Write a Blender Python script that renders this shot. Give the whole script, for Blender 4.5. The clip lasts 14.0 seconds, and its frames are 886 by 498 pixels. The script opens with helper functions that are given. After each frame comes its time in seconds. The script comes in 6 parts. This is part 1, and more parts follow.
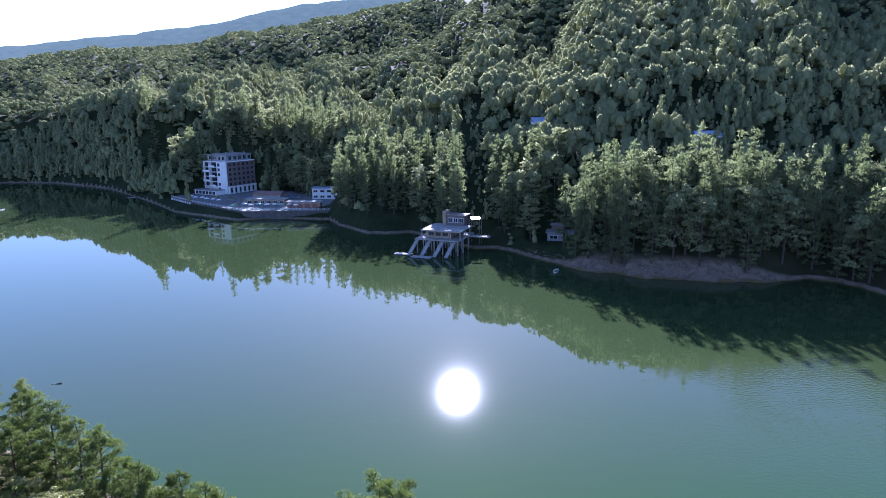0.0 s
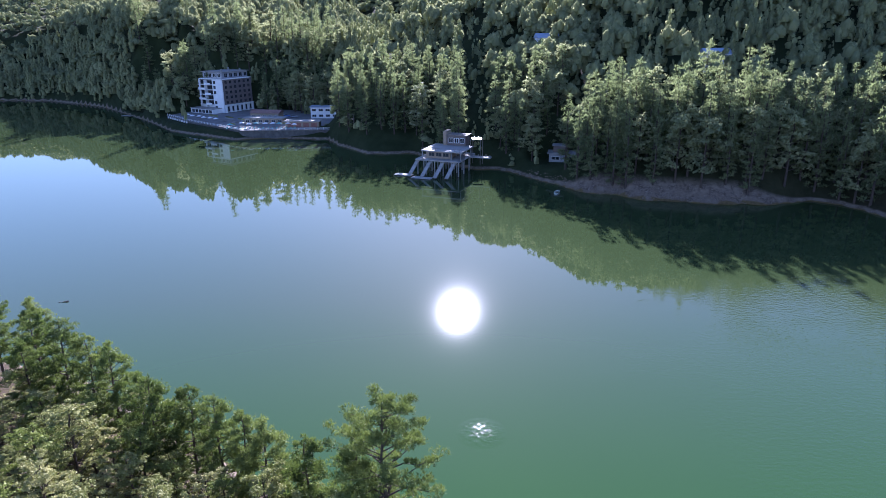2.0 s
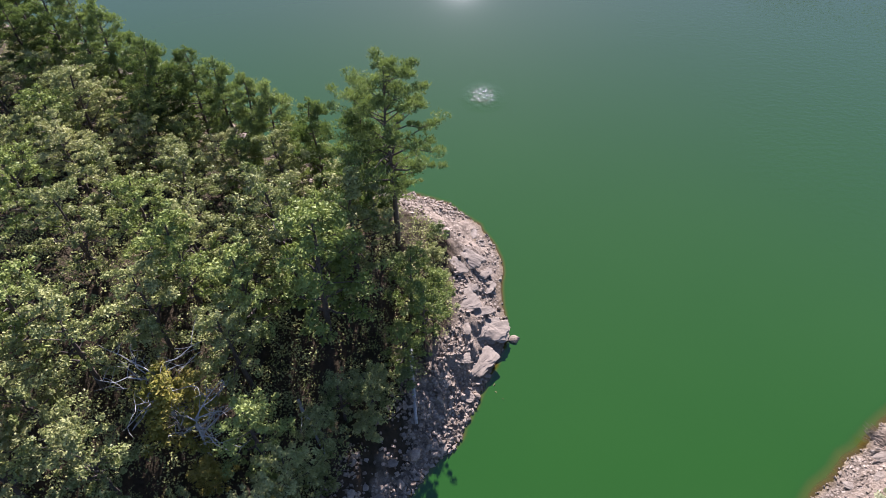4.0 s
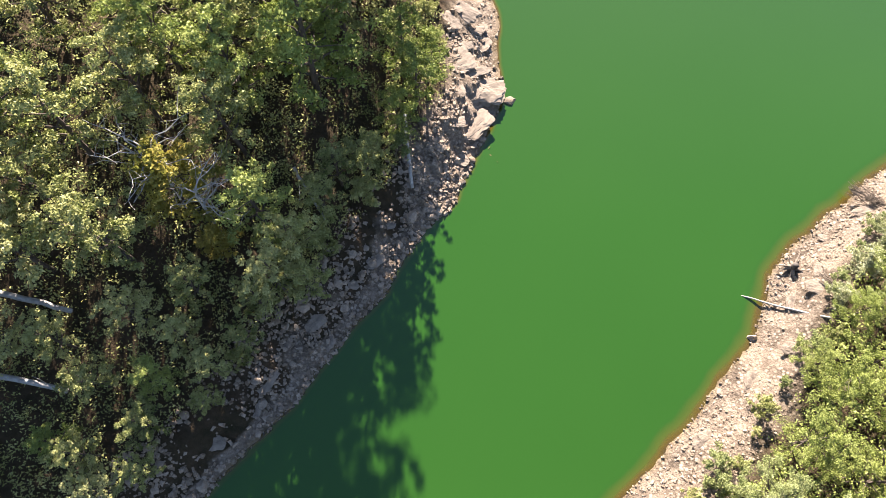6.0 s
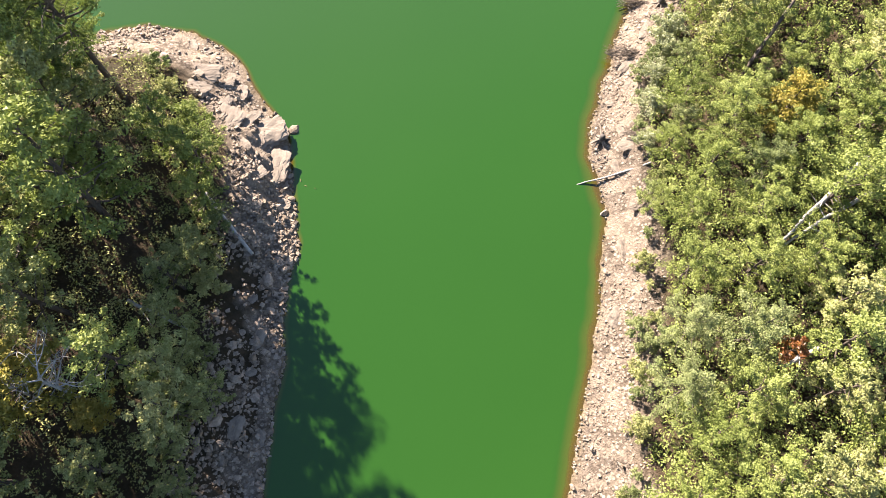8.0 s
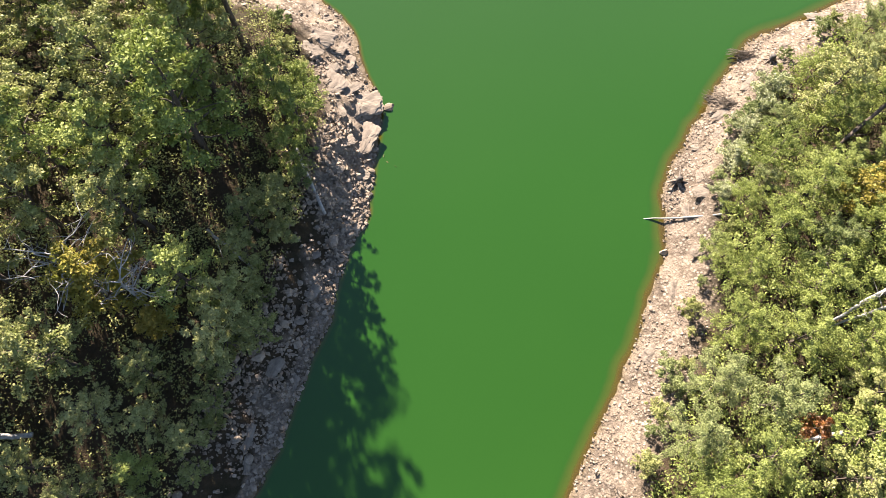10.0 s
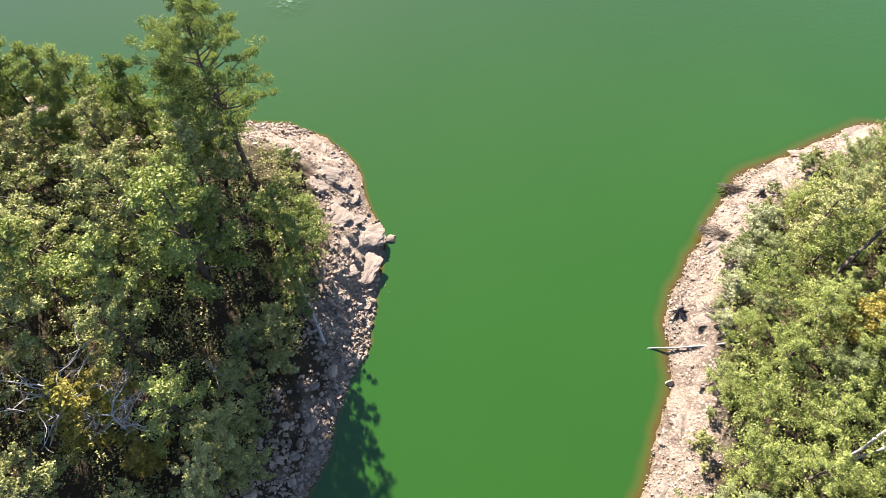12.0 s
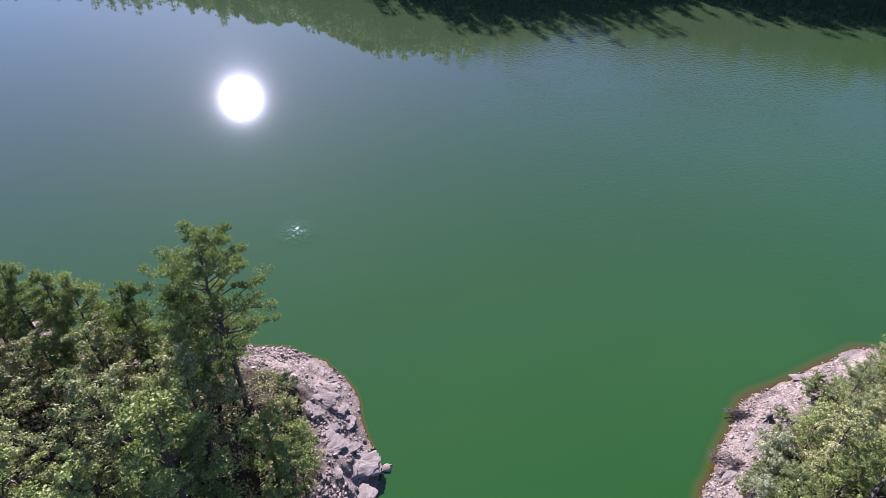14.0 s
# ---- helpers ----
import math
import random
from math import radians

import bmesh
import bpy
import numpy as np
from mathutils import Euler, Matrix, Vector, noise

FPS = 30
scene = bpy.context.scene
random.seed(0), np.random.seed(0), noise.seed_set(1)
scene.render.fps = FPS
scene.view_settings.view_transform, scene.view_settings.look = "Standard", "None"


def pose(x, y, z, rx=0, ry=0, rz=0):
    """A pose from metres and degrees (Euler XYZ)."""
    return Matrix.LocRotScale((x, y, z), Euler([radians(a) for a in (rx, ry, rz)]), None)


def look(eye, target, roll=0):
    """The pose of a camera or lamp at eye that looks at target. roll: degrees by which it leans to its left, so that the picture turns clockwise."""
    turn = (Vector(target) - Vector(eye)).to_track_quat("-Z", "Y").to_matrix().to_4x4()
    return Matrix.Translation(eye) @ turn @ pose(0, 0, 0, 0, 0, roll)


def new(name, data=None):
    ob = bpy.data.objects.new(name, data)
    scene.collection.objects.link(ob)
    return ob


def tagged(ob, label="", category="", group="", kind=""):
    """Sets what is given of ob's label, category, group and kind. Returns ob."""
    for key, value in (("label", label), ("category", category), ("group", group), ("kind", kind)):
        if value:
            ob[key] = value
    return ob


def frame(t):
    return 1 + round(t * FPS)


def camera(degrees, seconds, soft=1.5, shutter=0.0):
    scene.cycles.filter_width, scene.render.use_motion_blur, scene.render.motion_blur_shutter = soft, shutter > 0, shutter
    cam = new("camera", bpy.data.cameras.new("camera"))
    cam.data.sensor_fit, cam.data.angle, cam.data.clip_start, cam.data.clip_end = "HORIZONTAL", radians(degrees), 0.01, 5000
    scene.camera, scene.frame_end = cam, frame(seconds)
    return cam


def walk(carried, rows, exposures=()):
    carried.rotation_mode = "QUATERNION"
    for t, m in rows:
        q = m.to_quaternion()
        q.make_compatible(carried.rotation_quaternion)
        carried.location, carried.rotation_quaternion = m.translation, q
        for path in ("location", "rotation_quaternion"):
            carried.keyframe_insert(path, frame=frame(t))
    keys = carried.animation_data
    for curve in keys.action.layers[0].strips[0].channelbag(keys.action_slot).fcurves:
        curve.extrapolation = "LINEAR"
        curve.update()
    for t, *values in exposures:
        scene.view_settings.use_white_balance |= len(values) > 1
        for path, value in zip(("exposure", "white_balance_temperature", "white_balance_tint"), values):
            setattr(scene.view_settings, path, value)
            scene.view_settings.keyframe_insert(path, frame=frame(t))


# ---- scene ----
# ---------------------------------------------------------------- camera and path
cam = camera(68.2, 14.0, soft=0.78)
PATH = [
    (0, 0.50, -0.50, 56.90, 0.00, -12.15, -0.49), (0.5, 0.50, -0.50, 56.90, -0.01, -10.60, -0.54),
    (1, 0.50, -0.50, 56.90, -0.04, -6.46, -0.51), (1.5, 0.50, -0.50, 56.90, 0.01, -11.86, -0.42),
    (2, 0.50, -0.50, 56.90, 0.09, -19.05, -0.31), (2.5, 0.50, -0.50, 56.90, 0.19, -26.26, -0.25),
    (3, 0.50, -0.50, 56.90, 0.32, -33.46, -0.05), (3.5, 0.50, -0.50, 56.90, 0.35, -40.59, 0.03),
    (4, 0.50, -0.50, 56.90, 0.37, -47.81, 0.02), (4.2, 0.50, -0.50, 56.90, 0.42, -50.71, -0.03),
    (4.4, 0.50, -0.46, 56.90, 0.40, -53.60, -0.01), (4.6, 0.50, -0.35, 56.90, 0.40, -56.50, -0.02),
    (4.8, 0.50, -0.18, 56.91, 0.40, -59.40, -0.04), (5, 0.50, 0.02, 56.92, 0.40, -62.20, -0.06),
    (5.2, 0.50, 0.24, 56.92, 0.40, -64.90, -0.09), (5.4, 0.50, 0.47, 56.93, 0.40, -67.10, -0.12),
    (5.6, 0.50, 0.69, 56.94, 0.40, -68.60, -0.15), (5.8, 0.50, 0.87, 56.94, 0.30, -69.25, -0.17),
    (6, 0.50, 1.01, 56.95, -0.50, -69.40, -0.19), (6.15, 0.50, 1.08, 56.95, -2.60, -69.40, -0.20),
    (6.3, 0.50, 1.10, 56.95, -6.20, -69.36, -0.37), (6.4, 0.50, 1.10, 56.95, -10.20, -69.40, -0.10),
    (6.5, 0.50, 1.10, 56.95, -13.02, -69.48, -0.10), (6.6, 0.50, 1.10, 56.95, -15.00, -69.40, -0.00),
    (6.8, 0.50, 1.10, 56.95, -17.80, -69.40, 0.10), (6.9, 0.50, 1.10, 56.95, -19.30, -69.40, 0.15),
    (7, 0.50, 1.10, 56.95, -21.59, -69.39, 0.27), (7.1, 0.50, 1.10, 56.95, -24.60, -69.40, 0.25),
    (7.2, 0.50, 1.10, 56.95, -27.06, -69.35, 0.38), (7.4, 0.48, 1.07, 56.93, -30.60, -69.20, 0.45),
    (7.6, 0.43, 0.98, 57.02, -32.80, -69.00, 0.45), (7.9, 0.32, 0.78, 57.24, -34.20, -68.70, 0.45),
    (8.2, 0.17, 0.52, 57.50, -34.30, -68.40, 0.45), (8.5, 0.03, 0.26, 57.78, -33.30, -68.10, 0.45),
    (8.8, -0.10, 0.03, 58.01, -31.20, -68.00, 0.45), (9.05, -0.17, -0.10, 58.15, -27.90, -67.90, 0.45),
    (9.3, -0.21, -0.17, 58.19, -24.10, -67.89, 0.57), (9.5, -0.10, -0.12, 58.85, -21.40, -67.98, 0.32),
    (9.65, -0.05, -0.05, 59.30, -20.60, -68.20, 0.28), (9.8, -0.05, -0.05, 59.70, -20.05, -68.70, 0.28),
    (10, -0.00, -0.00, 60.00, -19.84, -69.36, 0.25), (10.5, -0.00, -0.00, 60.00, -19.71, -75.27, 0.07),
    (11, -0.00, -0.00, 60.00, -19.55, -72.52, -0.15), (11.5, -0.00, -0.00, 60.00, -19.56, -65.80, -0.18),
    (12, -0.00, -0.00, 60.00, -19.59, -58.05, -0.09), (12.5, -0.00, -0.00, 60.00, -19.60, -51.25, -0.09),
    (13, -0.00, -0.00, 60.00, -19.47, -43.49, 0.10), (13.5, -0.00, -0.00, 60.00, -19.75, -38.72, 0.05),
    (14, -0.00, -0.00, 60.00, -19.74, -38.63, 0.04),
]
EXPOSURES = [(0.0, 2.22, 5000, 32), (0.5, 2.05, 5000, 32), (1.0, 1.42, 4950, 32), (1.5, 1.66, 5000, 32), (2.0, 2.32, 5150, 32), (2.5, 2.08, 5200, 32),
             (3.0, 1.85, 5200, 30), (3.5, 1.8, 5300, 27), (4.2, 2.17, 5750, 22), (6.3, 2.72, 6600, 16), (7.2, 2.72, 6600, 16), (9.3, 2.6, 6650, 15),
             (10.5, 2.55, 6700, 14), (11.5, 2.72, 6500, 16), (12.5, 2.52, 6100, 20), (14.0, 1.95, 5250, 34)]
walk(cam, [(t, pose(x, y, z, 0, 0, yaw) @ pose(0, 0, 0, 90 + pitch) @ pose(0, 0, 0, 0, 0, roll))
           for t, x, y, z, yaw, pitch, roll in PATH], EXPOSURES)

# ---------------------------------------------------------------- world and sun
SUN_EL, SUN_AZ = 24.6, 1.3          # degrees above the horizon, and from +y towards +x
world = bpy.data.worlds.new("sky")
scene.world = world
world.use_nodes = True
wt = world.node_tree
sky = wt.nodes.new("ShaderNodeTexSky")
sky.sky_type = "NISHITA"
sky.sun_disc = False
sky.sun_elevation = radians(SUN_EL)
sky.sun_rotation = radians(SUN_AZ)
sky.altitude = 600
sky.air_density, sky.dust_density, sky.ozone_density = 1.0, 0.3, 1.8
wt.links.new(sky.outputs[0], wt.nodes["Background"].inputs[0])
wt.nodes["Background"].inputs[1].default_value = 0.056
sun_data = bpy.data.lights.new("sun", "SUN")
sun_data.energy = 5.0
sun_data.angle = radians(0.53)
sun_data.color = (1.0, 0.93, 0.82)
sun = new("sun", sun_data)
sun.matrix_world = look((0, 0, 300), (-math.sin(radians(SUN_AZ)) * 100, -math.cos(radians(SUN_AZ)) * 100,
                                      300 - math.tan(radians(SUN_EL)) * 100))

# ---------------------------------------------------------------- materials
def node(nt, kind, **sets):
    n = nt.nodes.new(kind)
    for k, v in sets.items():
        if k in n.inputs:
            n.inputs[k].default_value = v
    return n


def fresh(name):
    m = bpy.data.materials.new(name)
    m.use_nodes = True
    nt = m.node_tree
    return m, nt, nt.nodes["Principled BSDF"], nt.nodes["Material Output"]


def ramp(nt, source, stops):
    r = nt.nodes.new("ShaderNodeValToRGB")
    r.color_ramp.elements[0].position, r.color_ramp.elements[0].color = stops[0][0], (*stops[0][1], 1)
    r.color_ramp.elements[1].position, r.color_ramp.elements[1].color = stops[-1][0], (*stops[-1][1], 1)
    for p, c in stops[1:-1]:
        e = r.color_ramp.elements.new(p)
        e.color = (*c, 1)
    nt.links.new(source, r.inputs[0])
    return r.outputs[0]


def mixed(nt, fac, a, b):
    """A colour between a and b; a, b: sockets or colours."""
    m = nt.nodes.new("ShaderNodeMix")
    m.data_type = "RGBA"
    for sock, v in ((m.inputs[0], fac), (m.inputs[6], a), (m.inputs[7], b)):
        if isinstance(v, bpy.types.NodeSocket):
            nt.links.new(v, sock)
        elif isinstance(v, (int, float)):
            sock.default_value = v
        else:
            sock.default_value = (*v, 1)
    return m.outputs[2]


def noisy(nt, scale, detail=5.0, rough=0.6, coords="Object", stretch=None):
    tc = nt.nodes.new("ShaderNodeTexCoord")
    src = tc.outputs[coords]
    if stretch:
        mp = nt.nodes.new("ShaderNodeMapping")
        mp.inputs["Scale"].default_value = stretch
        nt.links.new(src, mp.inputs[0])
        src = mp.outputs[0]
    n = nt.nodes.new("ShaderNodeTexNoise")
    n.inputs["Scale"].default_value, n.inputs["Detail"].default_value, n.inputs["Roughness"].default_value = scale, detail, rough
    nt.links.new(src, n.inputs["Vector"])
    return n.outputs["Fac"]


def bumped(nt, bsdf, height, strength, distance):
    b = nt.nodes.new("ShaderNodeBump")
    b.inputs["Strength"].default_value, b.inputs["Distance"].default_value = strength, distance
    nt.links.new(height, b.inputs["Height"])
    nt.links.new(b.outputs[0], bsdf.inputs["Normal"])


def plain(name, dark, light, scale=3.0, roughness=0.8, metal=0.0, bump=0.02, stretch=None, fine=20.0):
    """A weathered surface between two colours, at a coarse and a fine scale."""
    m, nt, b, _ = fresh(name)
    coarse = noisy(nt, scale, 5, 0.65, stretch=stretch)
    grain = noisy(nt, scale * fine, 3, 0.6, stretch=stretch)
    a = ramp(nt, coarse, [(0.35, dark), (0.65, light)])
    c = mixed(nt, 0.3, a, ramp(nt, grain, [(0.35, dark), (0.65, light)]))
    nt.links.new(c, b.inputs["Base Color"])
    b.inputs["Roughness"].default_value, b.inputs["Metallic"].default_value = roughness, metal
    if bump:
        bumped(nt, b, grain, 0.6, bump)
    return m


def foliage(name, dark, mid, light, through_light=0.45, gloss=0.05, patch=0.35, single=0.45, relief=0.0, warmth=0.3):
    """Leaves: diffuse and see-through, each tree and each leaf a little different."""
    m, nt, b, out = fresh(name)
    nt.nodes.remove(b)
    info = nt.nodes.new("ShaderNodeObjectInfo")
    geo = nt.nodes.new("ShaderNodeNewGeometry")
    blotch = noisy(nt, patch, 3, 0.6)
    leaf = ramp(nt, geo.outputs["Random Per Island"], [(0.0, dark), (0.55, mid), (1.0, light)])
    tree = ramp(nt, info.outputs["Random"], [(0.0, dark), (0.5, mid), (1.0, light)])
    c = mixed(nt, 1 - single, leaf, tree)
    c = mixed(nt, 0.35, c, ramp(nt, blotch, [(0.35, dark), (0.65, light)]))
    d = nt.nodes.new("ShaderNodeBsdfDiffuse")
    t = nt.nodes.new("ShaderNodeBsdfTranslucent")
    g = nt.nodes.new("ShaderNodeBsdfGlossy")
    g.inputs["Roughness"].default_value = 0.5
    nt.links.new(c, d.inputs[0])
    if relief:
        lumps = nt.nodes.new("ShaderNodeBump")
        lumps.inputs["Strength"].default_value, lumps.inputs["Distance"].default_value = 1.0, relief
        nt.links.new(noisy(nt, 1.0, 4, 0.7), lumps.inputs["Height"])
        nt.links.new(lumps.outputs[0], d.inputs["Normal"]), nt.links.new(lumps.outputs[0], t.inputs["Normal"])
    warm = mixed(nt, warmth, c, (0.17, 0.26, 0.02))
    nt.links.new(warm, t.inputs[0])
    m1, m2 = nt.nodes.new("ShaderNodeMixShader"), nt.nodes.new("ShaderNodeMixShader")
    m1.inputs[0].default_value, m2.inputs[0].default_value = through_light, gloss
    nt.links.new(d.outputs[0], m1.inputs[1]), nt.links.new(t.outputs[0], m1.inputs[2])
    nt.links.new(m1.outputs[0], m2.inputs[1]), nt.links.new(g.outputs[0], m2.inputs[2])
    nt.links.new(m2.outputs[0], out.inputs[0])
    return m


def ground_material():
    """Bare shore rock and gravel, forest floor and lake bed, by the ground's own cover."""
    m, nt, b, _ = fresh("ground_cover")
    at = nt.nodes.new("ShaderNodeAttribute")
    at.attribute_name = "cover"
    big, small, fine = noisy(nt, 0.16, 6, 0.65), noisy(nt, 1.3, 6, 0.7), noisy(nt, 9.0, 4, 0.7)
    rock = mixed(nt, 0.5, ramp(nt, big, [(0.3, (0.147, 0.103, 0.0714)), (0.7, (0.325, 0.247, 0.177))]),
                 ramp(nt, small, [(0.3, (0.063, 0.044, 0.0315)), (0.5, (0.22, 0.168, 0.126)), (0.75, (0.378, 0.305, 0.236))]))
    rock = mixed(nt, 0.35, rock, ramp(nt, fine, [(0.35, (0.0735, 0.0525, 0.0378)), (0.65, (0.378, 0.31, 0.247))]))
    # gravel: small stones of many tones, thicker in some places than in others
    gravel = nt.nodes.new("ShaderNodeTexVoronoi")
    gravel.inputs["Scale"].default_value = 3.2
    place = nt.nodes.new("ShaderNodeTexCoord")
    nt.links.new(place.outputs["Object"], gravel.inputs["Vector"])
    tone = nt.nodes.new("ShaderNodeSeparateColor")
    nt.links.new(gravel.outputs["Color"], tone.inputs[0])
    pebble = ramp(nt, tone.outputs[0], [(0.0, (0.07, 0.05, 0.036)), (0.5, (0.22, 0.17, 0.131)), (1.0, (0.42, 0.35, 0.281))])
    pebble = mixed(nt, ramp(nt, gravel.outputs["Distance"], [(0.28, (0, 0, 0)), (0.6, (1, 1, 1))]), pebble, (0.05, 0.037, 0.027))
    amount = ramp(nt, noisy(nt, 0.45, 4, 0.6), [(0.42, (0.12, 0.12, 0.12)), (0.6, (0.75, 0.75, 0.75))])
    rock = mixed(nt, amount, rock, pebble)
    floor = mixed(nt, 0.5, ramp(nt, small, [(0.3, (0.0213, 0.0148, 0.00984)), (0.7, (0.0902, 0.0541, 0.0361))]),
                  ramp(nt, big, [(0.35, (0.0164, 0.023, 0.0082)), (0.6, (0.0615, 0.0476, 0.0279))]))
    # the woods across the lake stand on green undergrowth
    where = nt.nodes.new("ShaderNodeSeparateXYZ")
    nt.links.new(place.outputs["Object"], where.inputs[0])
    beyond = nt.nodes.new("ShaderNodeMapRange")
    beyond.inputs["From Min"].default_value, beyond.inputs["From Max"].default_value = 170, 240
    nt.links.new(where.outputs[1], beyond.inputs["Value"])
    floor = mixed(nt, beyond.outputs[0], floor, ramp(nt, big, [(0.3, (0.018, 0.026, 0.010)), (0.7, (0.036, 0.046, 0.020))]))
    bed = ramp(nt, small, [(0.3, (0.082, 0.0574, 0.0246)), (0.7, (0.197, 0.139, 0.0656))])
    up = ramp(nt, at.outputs["Fac"], [(0.50, (0, 0, 0)), (0.62, (1, 1, 1))])
    down = ramp(nt, at.outputs["Fac"], [(0.22, (0, 0, 0)), (0.30, (1, 1, 1))])
    c = mixed(nt, up, mixed(nt, down, bed, rock), floor)
    nt.links.new(c, b.inputs["Base Color"])
    b.inputs["Roughness"].default_value, b.inputs["Specular IOR Level"].default_value = 1.0, 0.08
    high = nt.nodes.new("ShaderNodeMath")
    high.operation = "MULTIPLY_ADD"
    nt.links.new(gravel.outputs["Distance"], high.inputs[0])
    high.inputs[1].default_value = -0.45
    nt.links.new(fine, high.inputs[2])
    bumped(nt, b, high.outputs[0], 1.0, 0.15)
    return m


def water_material():
    """Turbid green lake water: a cloudy body under a smooth surface; thin and brownish over the shoals."""
    m, nt, b, out = fresh("lake_water")
    nt.nodes.remove(b)
    at = nt.nodes.new("ShaderNodeAttribute")
    at.attribute_name = "depth"
    cloud = noisy(nt, 0.02, 3, 0.5)
    deep = ramp(nt, cloud, [(0.3, (0.0142, 0.056, 0.0056)), (0.7, (0.018, 0.064, 0.00688))])
    # the veil of haze over the open lake is mixed into its body colour
    spot_at = nt.nodes.new("ShaderNodeTexCoord")
    axes = nt.nodes.new("ShaderNodeSeparateXYZ")
    nt.links.new(spot_at.outputs["Object"], axes.inputs[0])
    lake_haze = nt.nodes.new("ShaderNodeMapRange")
    lake_haze.inputs["From Min"].default_value, lake_haze.inputs["From Max"].default_value = 25, 130
    nt.links.new(axes.outputs[1], lake_haze.inputs["Value"])
    deep = mixed(nt, lake_haze.outputs[0], deep, (0.031, 0.048, 0.0185))
    shoal = noisy(nt, 0.5, 4, 0.6)
    vary = nt.nodes.new("ShaderNodeMath")
    vary.operation = "MULTIPLY_ADD"
    nt.links.new(shoal, vary.inputs[0])
    vary.inputs[1].default_value = 0.10
    nt.links.new(at.outputs["Fac"], vary.inputs[2])
    tone = ramp(nt, vary.outputs[0], [(0.05, (0.136, 0.092, 0.0288)), (0.16, (0.104, 0.072, 0.0144)), (0.32, (0.044, 0.0584, 0.0088)), (0.75, (0.0148, 0.0552, 0.00624))])
    far = ramp(nt, vary.outputs[0], [(0.6, (0, 0, 0)), (0.9, (1, 1, 1))])
    body = nt.nodes.new("ShaderNodeBsdfDiffuse")
    nt.links.new(mixed(nt, far, tone, deep), body.inputs[0])
    clear = nt.nodes.new("ShaderNodeBsdfTransparent")
    clear.inputs[0].default_value = (0.75, 0.62, 0.35, 1)
    thin = nt.nodes.new("ShaderNodeMixShader")
    nt.links.new(ramp(nt, vary.outputs[0], [(0.03, (0.25, 0.25, 0.25)), (0.35, (1, 1, 1))]), thin.inputs[0])
    nt.links.new(clear.outputs[0], thin.inputs[1]), nt.links.new(body.outputs[0], thin.inputs[2])
    # ripples: a calm lake, with a breeze over part of it
    wave = noisy(nt, 0.9, 3, 0.55, stretch=(1.0, 1.6, 1.0))
    where = nt.nodes.new("ShaderNodeTexCoord")
    off = nt.nodes.new("ShaderNodeVectorMath")
    off.operation = "DISTANCE"
    nt.links.new(where.outputs["Object"], off.inputs[0])
    off.inputs[1].default_value = (92, 92, 0)
    patch = nt.nodes.new("ShaderNodeMath")
    patch.operation = "MULTIPLY_ADD"
    nt.links.new(noisy(nt, 0.05, 4, 0.6), patch.inputs[0])
    patch.inputs[1].default_value = 70.0
    nt.links.new(off.outputs["Value"], patch.inputs[2])
    reach = nt.nodes.new("ShaderNodeMath")
    reach.operation = "DIVIDE"
    nt.links.new(patch.outputs[0], reach.inputs[0])
    reach.inputs[1].default_value = 140.0
    breeze = ramp(nt, reach.outputs[0], [(0.22, (1, 1, 1)), (0.72, (0.008, 0.008, 0.008))])
    wave_h = nt.nodes.new("ShaderNodeMath")
    wave_h.operation = "MULTIPLY"
    # one restless spot in the calm water
    spot = nt.nodes.new("ShaderNodeVectorMath")
    spot.operation = "DISTANCE"
    nt.links.new(where.outputs["Object"], spot.inputs[0])
    spot.inputs[1].default_value = (5.9, 81.5, 0)
    near_spot = nt.nodes.new("ShaderNodeMath")
    near_spot.operation = "MULTIPLY"
    nt.links.new(spot.outputs["Value"], near_spot.inputs[0])
    near_spot.inputs[1].default_value = 0.26
    stir_at = ramp(nt, near_spot.outputs[0], [(0.0, (1, 1, 1)), (1.0, (0, 0, 0))])
    nt.links.new(wave, wave_h.inputs[0]), nt.links.new(breeze, wave_h.inputs[1])
    chop = nt.nodes.new("ShaderNodeMath")
    chop.operation = "MULTIPLY"
    steep = nt.nodes.new("ShaderNodeMath")
    steep.operation = "MULTIPLY"
    nt.links.new(noisy(nt, 1.1, 2, 0.5), steep.inputs[0])
    steep.inputs[1].default_value = 1.9
    nt.links.new(steep.outputs[0], chop.inputs[0]), nt.links.new(stir_at, chop.inputs[1])
    both = nt.nodes.new("ShaderNodeMath")
    both.operation = "ADD"
    nt.links.new(wave_h.outputs[0], both.inputs[0]), nt.links.new(chop.outputs[0], both.inputs[1])
    bp = nt.nodes.new("ShaderNodeBump")
    bp.inputs["Strength"].default_value, bp.inputs["Distance"].default_value = 1.0, 0.10
    nt.links.new(both.outputs[0], bp.inputs["Height"])
    fine, broad = nt.nodes.new("ShaderNodeBsdfGlossy"), nt.nodes.new("ShaderNodeBsdfGlossy")
    fine.inputs["Roughness"].default_value, broad.inputs["Roughness"].default_value = 0.0105, 0.058
    gl = nt.nodes.new("ShaderNodeMixShader")
    gl.inputs[0].default_value = 0.07
    # the ripples run along the lake, so that they tilt the surface more to the sides than towards the sun
    along = nt.nodes.new("ShaderNodeCombineXYZ")
    along.inputs[0].default_value = 1.0
    for g in (fine, broad):
        nt.links.new(bp.outputs[0], g.inputs["Normal"])
        g.inputs["Anisotropy"].default_value = -0.34
        nt.links.new(along.outputs[0], g.inputs["Tangent"])
    nt.links.new(fine.outputs[0], gl.inputs[1]), nt.links.new(broad.outputs[0], gl.inputs[2])
    fr = nt.nodes.new("ShaderNodeFresnel")
    fr.inputs["IOR"].default_value = 1.48
